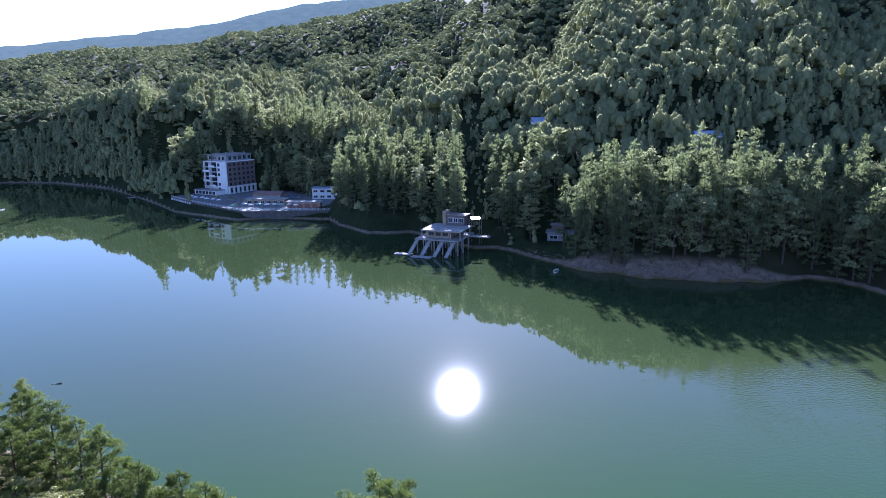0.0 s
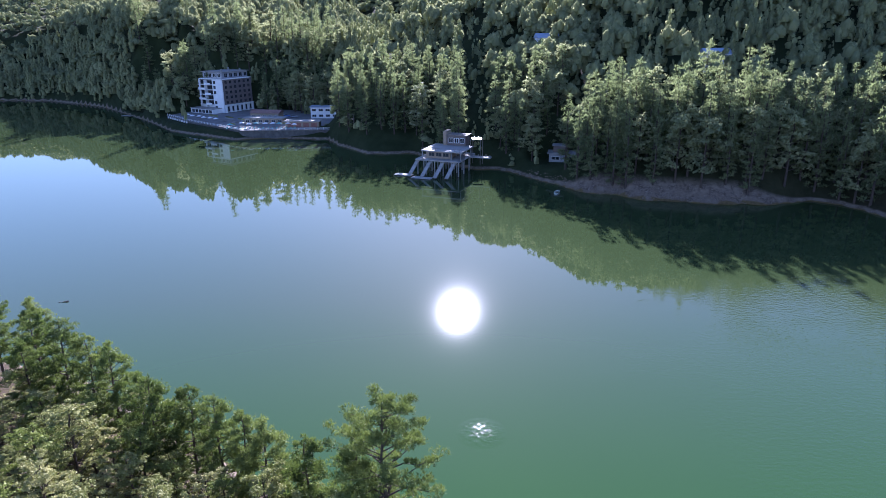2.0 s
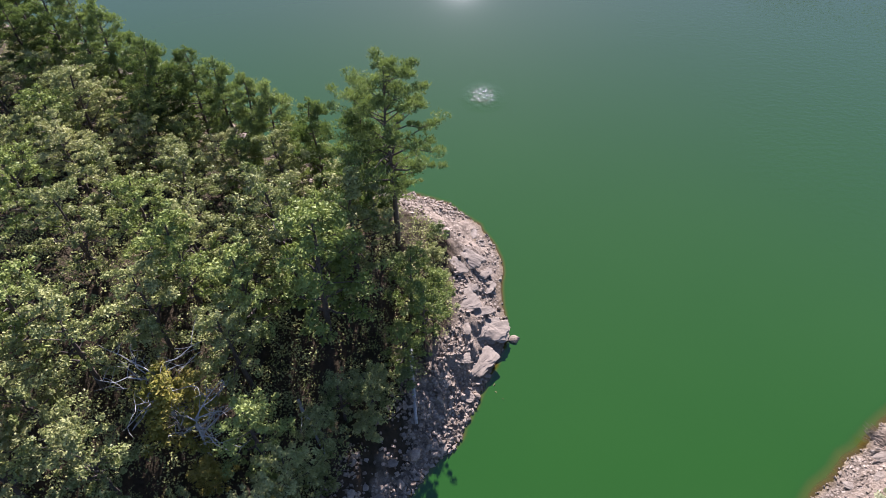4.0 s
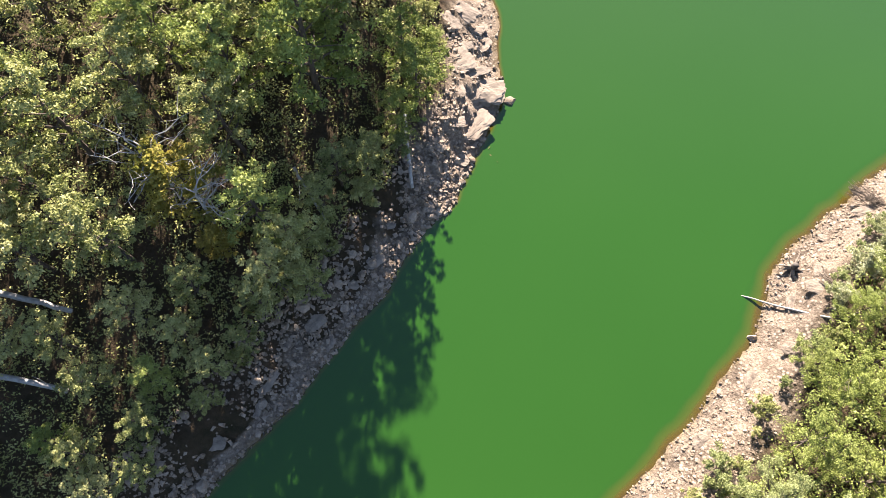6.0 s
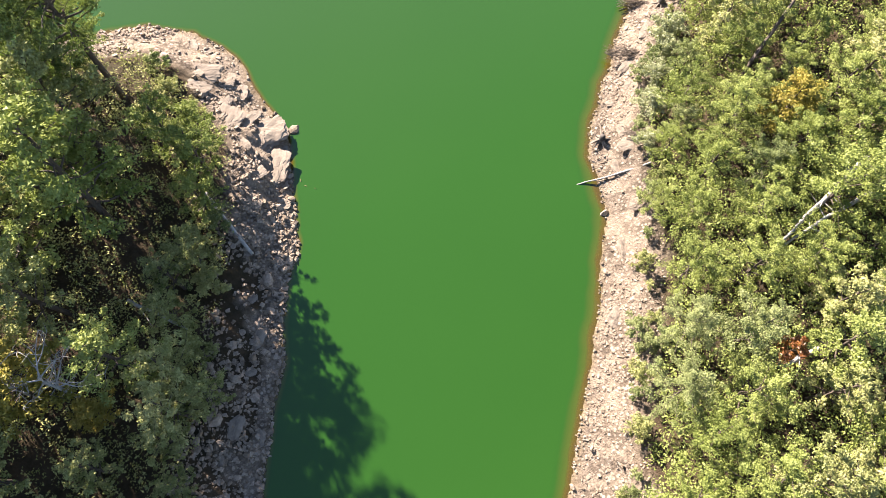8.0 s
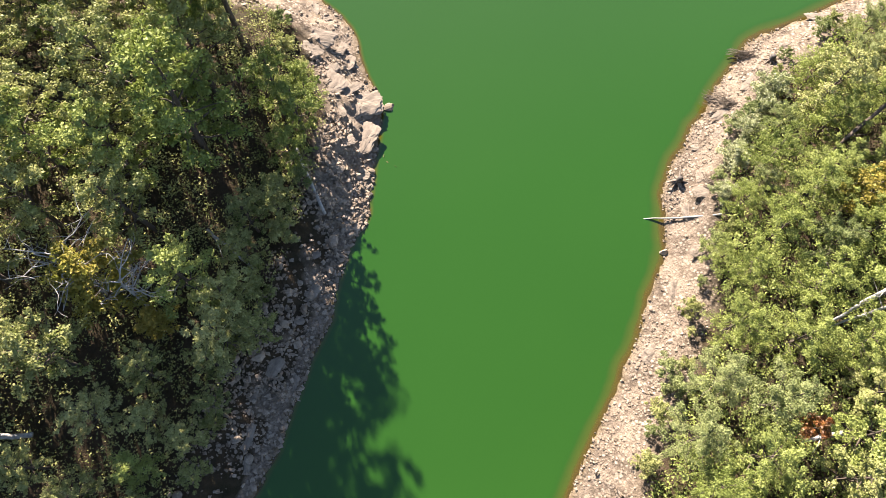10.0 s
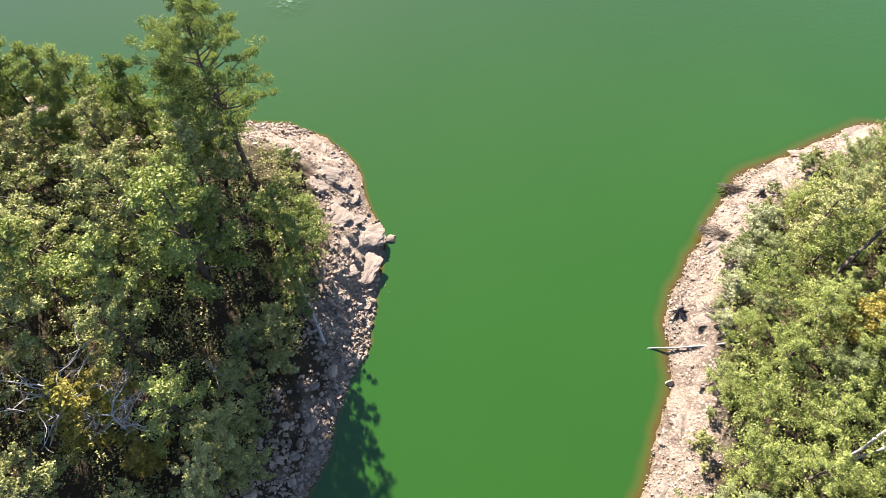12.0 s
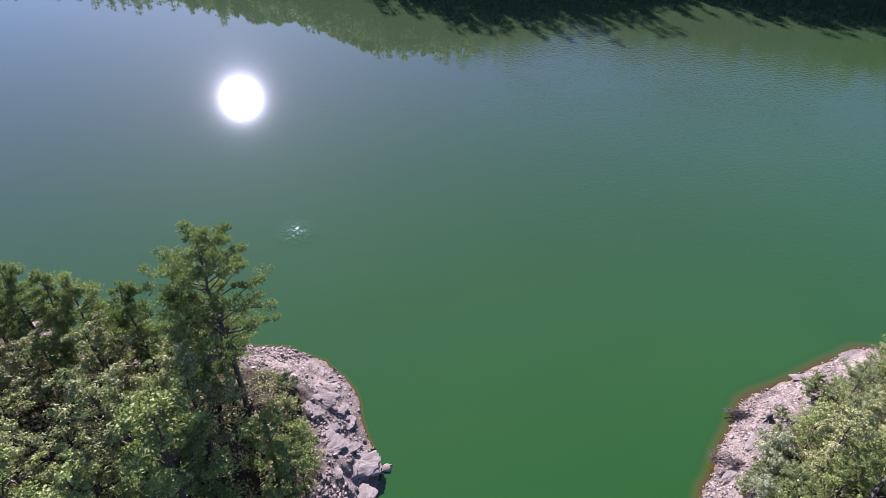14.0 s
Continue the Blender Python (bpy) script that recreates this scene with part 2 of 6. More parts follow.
    nt.links.new(bp.outputs[0], fr.inputs["Normal"])
    top = nt.nodes.new("ShaderNodeMixShader")
    nt.links.new(fr.outputs[0], top.inputs[0])
    nt.links.new(thin.outputs[0], top.inputs[1]), nt.links.new(gl.outputs[0], top.inputs[2])
    nt.links.new(top.outputs[0], out.inputs[0])
    return m


def glass_material():
    m, nt, b, _ = fresh("dark_window_glass")
    b.inputs["Base Color"].default_value = (0.02, 0.025, 0.03, 1)
    b.inputs["Roughness"].default_value = 0.06
    return m


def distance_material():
    """The far mountain; the blue of the air before it is put into emission."""
    m, nt, b, _ = fresh("haze_blue_mountain")
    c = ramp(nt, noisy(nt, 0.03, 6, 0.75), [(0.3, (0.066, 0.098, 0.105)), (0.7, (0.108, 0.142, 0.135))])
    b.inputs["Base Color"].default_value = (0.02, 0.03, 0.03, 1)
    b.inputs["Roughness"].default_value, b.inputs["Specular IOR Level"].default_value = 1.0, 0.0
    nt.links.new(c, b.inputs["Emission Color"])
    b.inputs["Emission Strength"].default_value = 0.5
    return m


MAT = {
    "twig": plain("grey_brown_twigs", (0.06, 0.045, 0.033), (0.20, 0.155, 0.115), 2.0, 0.9),
    "silt": plain("brown_silted_twigs", (0.10, 0.07, 0.03), (0.22, 0.15, 0.06), 1.5, 0.9),
    "boat_blue": plain("blue_painted_hull", (0.06, 0.13, 0.35), (0.10, 0.2, 0.5), 1.0, 0.4),
    "ground": ground_material(),
    "water": water_material(),
    "leaf": foliage("broad_leaves", (0.056, 0.078, 0.017), (0.245, 0.255, 0.072), (0.52, 0.48, 0.21), 0.2, 0.012),
    "leaf_bright": foliage("sunny_leaves", (0.072, 0.1, 0.017), (0.205, 0.237, 0.052), (0.35, 0.375, 0.118), 0.22, 0.012),
    "leaf_grey": foliage("greyish_leaves", (0.064, 0.092, 0.026), (0.192, 0.216, 0.077), (0.35, 0.36, 0.155), 0.22, 0.012),
    "leaf_pale": foliage("silvery_leaves", (0.23, 0.242, 0.115), (0.344, 0.348, 0.18), (0.476, 0.463, 0.279), 0.45, 0.03),
    "leaf_yellow": foliage("turning_leaves", (0.15, 0.15, 0.03), (0.27, 0.24, 0.05), (0.40, 0.27, 0.06), 0.35, 0.012),
    "leaf_red": foliage("rust_leaves", (0.213, 0.0738, 0.0246), (0.295, 0.0984, 0.0246), (0.328, 0.164, 0.041)),
    "needle": foliage("pine_needles", (0.0246, 0.0451, 0.0115), (0.107, 0.148, 0.0369), (0.271, 0.303, 0.0902), 0.28, 0.02),
    # far foliage: base colours lifted above real leaves to stand in for haze
    "far_leaf": foliage("haze_pale_leaves", (0.22, 0.245, 0.13), (0.33, 0.35, 0.18), (0.47, 0.47, 0.24), 0.58, 0.0, 0.03, 0.5, 0.5, 0.1),
    "far_needle": foliage("haze_pale_needles", (0.12, 0.15, 0.08), (0.20, 0.23, 0.115), (0.32, 0.34, 0.17), 0.55, 0.0, 0.15, 0.25, 0.0, 0.25),
    "bark": plain("brown_bark", (0.0287, 0.0205, 0.0148), (0.0984, 0.0697, 0.0492), 1.5, 0.9, bump=0.03, stretch=(2.46, 2.46, 0.492)),
    "dead": plain("bleached_wood", (0.187, 0.166, 0.144), (0.374, 0.353, 0.324), 1.5, 0.8, bump=0.02, stretch=(2.16, 2.16, 0.432)),
    "dark_wood": plain("dark_wet_wood", (0.02, 0.016, 0.013), (0.075, 0.058, 0.045), 2.0, 0.8),
    "stone": plain("pale_stone", (0.16, 0.117, 0.084), (0.33, 0.256, 0.188), 1.1, 0.88, bump=0.05, fine=8),
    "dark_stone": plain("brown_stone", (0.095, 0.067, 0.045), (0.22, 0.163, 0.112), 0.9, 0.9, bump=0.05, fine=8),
    "bedrock": plain("brown_bedrock", (0.11, 0.084, 0.063), (0.27, 0.212, 0.16), 1.4, 0.95, bump=0.10, fine=6),
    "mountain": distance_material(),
    "white": plain("white_render", (0.66, 0.66, 0.65), (0.80, 0.80, 0.79), 0.3, 0.85, bump=0.01),
    "brown": plain("brown_cladding", (0.12, 0.095, 0.085), (0.18, 0.145, 0.13), 0.4, 0.8, bump=0.01),
    "grey": plain("grey_render", (0.24, 0.24, 0.25), (0.34, 0.34, 0.35), 0.4, 0.85, bump=0.01),
    "concrete": plain("weathered_concrete", (0.17, 0.165, 0.155), (0.36, 0.345, 0.32), 0.35, 0.9, bump=0.02),
    "deck": plain("pale_roof_screed", (0.20, 0.19, 0.18), (0.33, 0.32, 0.30), 0.3, 0.75, bump=0.01),
    "paving": plain("worn_terrace_paving", (0.09, 0.088, 0.085), (0.20, 0.195, 0.185), 0.22, 0.85, bump=0.01),
    # terrace walling: the shade it stands in is put into this dark colour
    "wall_stone": plain("shade_toned_walling", (0.05, 0.048, 0.044), (0.13, 0.125, 0.115), 0.5, 0.9, bump=0.05),
    "plaster": plain("ochre_plaster", (0.24, 0.185, 0.13), (0.36, 0.29, 0.215), 0.4, 0.9, bump=0.01),
    "brick": plain("red_brick_render", (0.20, 0.09, 0.07), (0.30, 0.15, 0.12), 0.5, 0.9),
    "roof_red": plain("dull_red_roof", (0.16, 0.09, 0.075), (0.26, 0.15, 0.12), 0.8, 0.8),
    "roof_blue": plain("blue_sheet_roof", (0.20, 0.26, 0.36), (0.28, 0.34, 0.44), 0.5, 0.45),
    "sheet": plain("bare_sheet_metal", (0.55, 0.55, 0.56), (0.72, 0.72, 0.72), 0.6, 0.25, metal=0.9),
    "timber": plain("grey_timber", (0.10, 0.085, 0.07), (0.24, 0.20, 0.17), 0.8, 0.85),
    "glass": glass_material(),
    "teal": plain("teal_canvas", (0.10, 0.30, 0.30), (0.18, 0.42, 0.40), 0.8, 0.8),
    "cloth": plain("white_canvas", (0.6, 0.6, 0.6), (0.78, 0.78, 0.78), 0.8, 0.8),
}

# ---------------------------------------------------------------- mesh helpers
def solid(name, verts, faces, material, parent=None, label="", smooth=False):
    me = bpy.data.meshes.new(name)
    me.from_pydata([tuple(map(float, v)) for v in verts], [], [tuple(map(int, f)) for f in faces])
    me.materials.append(MAT[material])
    if smooth:
        me.shade_smooth()
    ob = new(name, me)
    if parent:
        ob.parent = parent
    return tagged(ob, label)


def fast_mesh(name, verts, faces, material, smooth=False):
    """A mesh from arrays; faces all of one size."""
    verts, faces = np.asarray(verts, np.float32), np.asarray(faces, np.int32)
    me = bpy.data.meshes.new(name)
    n, k = faces.shape
    me.vertices.add(len(verts)), me.loops.add(n * k), me.polygons.add(n)
    me.vertices.foreach_set("co", verts.ravel())
    me.loops.foreach_set("vertex_index", faces.ravel())
    me.polygons.foreach_set("loop_start", np.arange(0, n * k, k, dtype=np.int32))
    me.polygons.foreach_set("use_smooth", np.full(n, smooth))
    me.update(calc_edges=True)
    me.validate()
    me.materials.append(MAT[material])
    return me


def part(name, bm, material, parent, label=""):
    me = bpy.data.meshes.new(name)
    bm.to_mesh(me)
    bm.free()
    me.materials.append(MAT[material])
    ob = new(name, me)
    ob.parent = parent
    return tagged(ob, label)


def add_box(bm, x0, x1, y0, y1, z0, z1, bevel=0.0):
    r = bmesh.ops.create_cube(bm, size=1.0, matrix=Matrix.Translation(((x0 + x1) / 2, (y0 + y1) / 2, (z0 + z1) / 2))
                              @ Matrix.Diagonal((x1 - x0, y1 - y0, z1 - z0, 1)))
    if bevel:
        es = list({e for v in r["verts"] for e in v.link_edges})
        bmesh.ops.bevel(bm, geom=es, offset=bevel, segments=1, affect="EDGES")


def box(name, parent, material, x0, x1, y0, y1, z0, z1, bevel=0.0, label=""):
    bm = bmesh.new()
    add_box(bm, x0, x1, y0, y1, z0, z1, bevel)
    return part(name, bm, material, parent, label)


def empty(name, m, label, category, group="", kind=""):
    ob = new(name)
    ob.matrix_basis = m
    return tagged(ob, label, category, group, kind)


def tube(path, radii, sides=7):
    """Verts and quads of a tapered tube along a path."""
    path, radii = np.asarray(path, float), np.asarray(radii, float)
    vs, fs = [], []
    for i, p in enumerate(path):
        d = path[min(i + 1, len(path) - 1)] - path[max(i - 1, 0)]
        d = d / (np.linalg.norm(d) + 1e-9)
        a = np.cross(d, (0.3, 0.9, 0.2) if abs(d[2]) > 0.9 else (0, 0, 1))
        a /= np.linalg.norm(a) + 1e-9
        b = np.cross(d, a)
        for k in range(sides):
            w = 2 * math.pi * k / sides
            vs.append(p + radii[i] * (math.cos(w) * a + math.sin(w) * b))
    for i in range(len(path) - 1):
        for k in range(sides):
            a, b = i * sides + k, i * sides + (k + 1) % sides
            fs.append((a, b, b + sides, a + sides))
    return vs, fs


def tubes(list_of_tubes):
    vs, fs = [], []
    for v, f in list_of_tubes:
        n = len(vs)
        vs += list(v)
        fs += [tuple(i + n for i in q) for q in f]
    return vs, fs


def lattice(ix, iy, seed):
    h = (ix.astype(np.int64) * 374761393 + iy.astype(np.int64) * 668265263 + seed * 974634777) & 0xffffffff
    h = ((h ^ (h >> 13)) * 1274126177) & 0xffffffff
    return ((h ^ (h >> 16)) & 0xffff) / 65535.0


def smooth_noise(x, y, seed=0):
    ix, iy = np.floor(x), np.floor(y)
    fx, fy = x - ix, y - iy
    fx, fy = fx * fx * (3 - 2 * fx), fy * fy * (3 - 2 * fy)
    a, b = lattice(ix, iy, seed), lattice(ix + 1, iy, seed)
    c, d = lattice(ix, iy + 1, seed), lattice(ix + 1, iy + 1, seed)
    return (a + (b - a) * fx) * (1 - fy) + (c + (d - c) * fx) * fy


def fbm(x, y, seed=0, octaves=4):
    s, w, t = 0.0, 1.0, 0.0
    for o in range(octaves):
        s = s + w * (smooth_noise(x * 2 ** o, y * 2 ** o, seed + o) - 0.5)
        t += w
        w *= 0.5
    return s / t * 2


def step(a, b, x):
    k = np.clip((x - a) / (b - a), 0, 1)
    return k * k * (3 - 2 * k)


# ---------------------------------------------------------------- the lie of the land
# the near land: a wooded point, the inlet and the wooded bank across it
NEAR_SHORE = [(-1500, 150), (-500, 60), (-250, 108), (-140, 120), (-95, 112), (-62, 98), (-40, 82), (-23, 70), (-6, 61.5),
              (1, 58.8), (4.8, 55), (6.4, 49.5), (6.4, 43.5), (7.3, 38.2), (5.0, 33.5), (1.8, 27.2), (-1.5, 23.2), (-3.3, 20),
              (-8.3, 13.2), (-13.5, 7.5), (-19.7, 0.3), (-27, -9), (-34, -24), (-38, -45), (-37, -66),
              (-32, -66), (-24, -48), (-14, -30), (-4, -17), (5.7, -8.3), (13.3, -1.3), (18.9, 3.8), (23.1, 8), (27.4, 13.7),
              (30.4, 19.4), (33, 21.8), (37, 25.4), (41.6, 28.8), (47.3, 32.6), (56, 34.4), (66.9, 35.6), (76, 31),
              (90, 15), (130, -30), (500, -200), (1500, -400), (1500, -4000), (-1500, -4000)]
# the far shore and the hills above it, by bearing: shore distance
FAR_SHORE = ([-180, -110, -80, -60, -45, -34, -30.5, -27, -24.8, -22.4, -17.6, -10, -9, -6.6, -2.6, 0.9, 5, 9, 12.5, 18, 25, 30.5, 35, 50, 60, 75, 90, 115, 180],
             [4000, 3000, 1100, 850, 720, 641, 612, 546, 473, 402, 357, 347, 325, 304, 297, 268, 262, 246, 232, 226, 231, 246, 236, 232, 250, 330, 600, 3000, 4000])
NEAR_RIDGE = ([-60, -34, -28.4, -22, -15.8, -8.8, -1.5, 5.8, 10.4, 15, 21, 35, 60, 90],
              [-1.0, -0.2, 0.3, 0.9, 2.8, 4.2, 5.6, 10.1, 12.2, 13.2, 13.5, 12.9, 10, 6])
FAR_RIDGE = ([-70, -33.6, -26, -18, -8.7, 1, 10, 20, 60], [1.5, 3.2, 4.25, 5.05, 7.0, 8.7, 9.5, 9.0, 5])
MOUNTAIN = ([-80, -45, -33.5, -26, -18, -13.3, -6.3, 1, 12, 25, 60], [3.0, 3.6, 4.45, 5.45, 6.7, 7.95, 8.85, 9.1, 9.0, 8, 5])
EYE_H = 57.0


def near_distance(x, y):
    """Signed distance to the near shore, positive on land."""
    p = np.array(NEAR_SHORE, float)
    q = np.roll(p, -1, axis=0)
    best, inside = np.full(x.shape, 1e18), np.zeros(x.shape, bool)
    for (ax, ay), (bx, by) in zip(p, q):
        dx, dy = bx - ax, by - ay
        k = np.clip(((x - ax) * dx + (y - ay) * dy) / (dx * dx + dy * dy), 0, 1)
        best = np.minimum(best, (x - ax - k * dx) ** 2 + (y - ay - k * dy) ** 2)
        if ay != by:
            cross = (ay > y) != (by > y)
            inside ^= cross & (x < dx * (y - ay) / (by - ay) + ax)
    return np.where(inside, 1, -1) * np.sqrt(best)


def land(x, y):
    """Height of the ground, and its cover: under 0.26 lake bed, up to 0.55 bare rock, above that forest floor."""
    x, y = np.asarray(x, float), np.asarray(y, float)
    r, th = np.hypot(x, y), np.degrees(np.arctan2(x, y))
    # near land
    wob = fbm(x / 7, y / 7, 3, 4) * 1.0 * np.clip(1.3 - r / 300, 0.2, 1)
    s = near_distance(x, y) + wob
    across = step(-6, 4, x - 0.5 * y)          # 0 on the point, 1 on the bank across the inlet
    strip = np.where(x + 0.4 * y > 12, 5.0, 6.5)
    bank = 2.2 * step(0, strip, s) + 0.30 * np.clip(s - strip, 0, 26) + 0.10 * np.clip(s - strip - 26, 0, 500)
    near = np.where(s > 0, bank + fbm(x / 5, y / 5, 9, 4) * np.clip(s / 4, 0, 1) * 0.7 + 0.05, np.maximum(s * (2.2 - 1.4 * across), -9))
    cover_n = 0.26 + np.where(s > 0, 0.30 * np.clip(s / strip, 0, 3) + fbm(x / 4, y / 4, 21, 3) * 0.10 * (s > 1.5), np.clip(s, -1, 0) * 0.3)
    cover_n = cover_n + (0.30 + 0.30 * fbm(x / 2.5, y / 2.5, 27, 3)) * step(0, 9, -x - 0.35 * (y - 30)) * step(0.6, 2.0, s)
    ledge = np.abs(fbm(x / 1.9 + y / 9, y / 1.9 - x / 9, 13, 4))
    seam = np.abs(fbm((0.8 * x + 0.6 * y) / 0.95, (0.8 * y - 0.6 * x) / 4.5, 15, 3))
    near = near + np.where(s > 0, (ledge * 0.6 + seam * 0.45 - 0.18) * (1 - 0.72 * across) * step(0.2, 1.5, s) * (1 - step(strip + 1, strip + 4, s)), 0)
    # far land
    shore = np.interp(th, *FAR_SHORE) + fbm(th / 3, r * 0, 5, 3) * 5
    f = r - shore
    d1 = 760 + 90 * fbm(th / 18, r * 0, 31, 2) + 300 * step(-8, 14, th)
    z1 = EYE_H - 13 + d1 * np.tan(np.radians(np.interp(th, *NEAR_RIDGE)))
    u = np.clip(f / np.maximum(d1 - shore, 120), 0, 3)
    gully = fbm(th / 4.5, r / 420, 41, 4) * 60 * step(0.08, 0.5, u) * (1 - 0.55 * step(0.7, 1.0, u))
    rise = np.where(u < 1, np.power(np.clip(u, 0, 1), 1.05), 1 - 0.35 * step(1.0, 1.7, u))
    hill1 = np.clip(z1 - 26, 10, 999) * rise + gully
    d2 = 1330 + 90 * fbm(th / 14, r * 0, 51, 2)
    z2 = EYE_H - 36 + d2 * np.tan(np.radians(np.interp(th, *FAR_RIDGE)))
    hill2 = np.where(r < d2, z2 * step(520, d2, r) + fbm(th / 3, r / 300, 61, 4) * 20 * step(700, 900, r) * (1 - step(d2 - 160, d2, r) * 0.8), z2 * (1 - 0.3 * step(d2, d2 + 500, r)))
    far_up = 2.4 * step(0, 12, f) + (0.21 + 0.06 * (1 - step(-8, 4, th))) * np.clip(f, 0, 110) + np.maximum(np.maximum(hill1, hill2 * step(0.25, 0.9, u)), 0)
    far_up = far_up + fbm(x / 14, y / 14, 71, 3) * 1.2 * step(4, 20, f)
    # the levelled ground of the hotel and its terrace
    for cx, cy, rx, ry, level in ((-116, 388, 66, 54, 3.2), (-190, 458, 30, 30, 2.2), (47, 259, 13, 12, 4.2)):
        e = np.hypot((x - cx) / rx, (y - cy) / ry)
        far_up = far_up + (np.minimum(far_up, level) - far_up) * (1 - step(0.85, 1.25, e))
    far = np.where(f > 0, far_up, np.maximum(f * 0.3, -9))
    cover_f = 0.26 + np.where(f > 0, 0.3 * np.clip(f / (1.6 + 6.4 * step(10, 14, th) * (1 - step(24, 30, th))), 0, 3), np.clip(f, -1, 0) * 0.3)
    on_far = far > near
    return np.where(on_far, far, near), np.where(on_far, cover_f, cover_n)


def ground_z(x, y):
    return float(land(np.array([x]), np.array([y]))[0][0])


def polar_sheet(r_list, n_angle):
    ahead = int(n_angle * 0.52)          # the sheet is finer across the lake, within 45 degrees of +y
    th = np.radians(np.concatenate([np.linspace(-45, 45, ahead, endpoint=False), np.linspace(45, 315, n_angle - ahead, endpoint=False)]))
    r = np.array(r_list)
    x, y = np.outer(r, np.sin(th)), np.outer(r, np.cos(th)) + 0.0
    i, j = np.meshgrid(np.arange(len(r) - 1), np.arange(n_angle), indexing="ij")
    a, b = i * n_angle + j, i * n_angle + (j + 1) % n_angle
    f = np.stack([a, b, b + n_angle, a + n_angle], -1).reshape(-1, 4)
    return x.ravel(), y.ravel(), f


def rings(r0, r1, fine, growth):
    out = [r0]
    while out[-1] < r1:
        out.append(out[-1] + max(fine, out[-1] * growth))
    return out


def float_attribute(me, name, values):
    me.attributes.new(name, "FLOAT", "POINT").data.foreach_set("value", np.asarray(values, np.float32))


near_rings = rings(0.02, 62, 0.46, 0.0)
gx, gy, gf = polar_sheet(near_rings + rings(64, 185, 2.0, 0.03) + rings(190, 470, 3.4, 0.0) + rings(476, 700, 6.0, 0.0) + rings(712, 4600, 10, 0.045), 640)
gx, gy = gx + 8.0, gy + 22.0          # finest about the inlet
gz, gc = land(gx, gy)
me = fast_mesh("ground", np.stack([gx, gy, gz], 1), gf, "ground", smooth=True)
float_attribute(me, "cover", gc)
tagged(new("ground", me), "wooded ground with bare rocky lake shores", "ground", kind="structure")

wx, wy, wf = polar_sheet(rings(0.02, 1500, 0.8, 0.03), 480)
wx, wy = wx + 8.0, wy + 22.0
wz, _ = land(wx, wy)
keep = wz[wf].min(axis=1) < 0.25
wf = wf[keep]
used = np.unique(wf)
index = np.full(len(wx), -1)
index[used] = np.arange(len(used))
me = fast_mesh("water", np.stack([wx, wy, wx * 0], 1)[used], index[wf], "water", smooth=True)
float_attribute(me, "depth", np.clip(-wz[used] * 0.62, 0, 5))
tagged(new("water", me), "calm turbid green lake water", "lake", kind="structure")

# the mountain behind the hills, its blue haze painted as a glow
mth = np.radians(np.linspace(-80, 60, 281))
mr = np.array([2300.0, 2500, 2700, 2900, 3050, 3200, 3300, 3600])
mk = np.array([0.0, 0.25, 0.5, 0.72, 0.87, 0.97, 1.0, 0.8])
mt, mrr = np.meshgrid(np.degrees(mth), mr)
mz = np.outer(mk, 3300 * np.tan(np.radians(np.interp(np.degrees(mth), *MOUNTAIN))) + 57)
mz = mz + fbm(mt / 2.2, mrr / 500, 81, 5) * 24 * np.minimum(1, np.outer(1.3 - mk, np.ones(len(mth))) * 1.5) + fbm(mt / 0.3, mrr / 60, 83, 3) * 5
i, j = np.meshgrid(np.arange(len(mr) - 1), np.arange(len(mth) - 1), indexing="ij")
a = i * len(mth) + j
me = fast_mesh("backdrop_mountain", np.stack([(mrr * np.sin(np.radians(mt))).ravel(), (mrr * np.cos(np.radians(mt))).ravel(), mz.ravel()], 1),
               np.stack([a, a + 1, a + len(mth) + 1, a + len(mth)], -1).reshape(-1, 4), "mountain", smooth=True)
tagged(new("backdrop", me), "long wooded mountain ridge in the distance, painted with blue haze", "mountain", kind="structure")

# ---------------------------------------------------------------- trees
def leaf_quads(rng, centres, radii, per, size, upright=0.5):
    """Small leaf sprays scattered through flattened clumps."""
    c, r = np.repeat(centres, per, 0), np.repeat(radii, per, 0)
    n = len(c)
    d = rng.normal(size=(n, 3))
    d /= np.linalg.norm(d, axis=1)[:, None]
    p = c + d * r * (rng.random((n, 1)) ** 0.45)
    nrm = rng.normal(size=(n, 3)) + d * 0.5 + np.array([0, 0, upright * 2])
    nrm /= np.linalg.norm(nrm, axis=1)[:, None]
    a = np.cross(nrm, rng.normal(size=(n, 3)))
    a /= np.linalg.norm(a, axis=1)[:, None]
    b = np.cross(nrm, a)
    s = size * (0.6 + 0.8 * rng.random((n, 1)))
    v = np.stack([p - a * s, p + a * s * 0.7 + b * s * 0.54, p + a * s * 0.7 - b * s * 0.54], 1).reshape(-1, 3)
    return v, np.arange(3 * n).reshape(-1, 3)


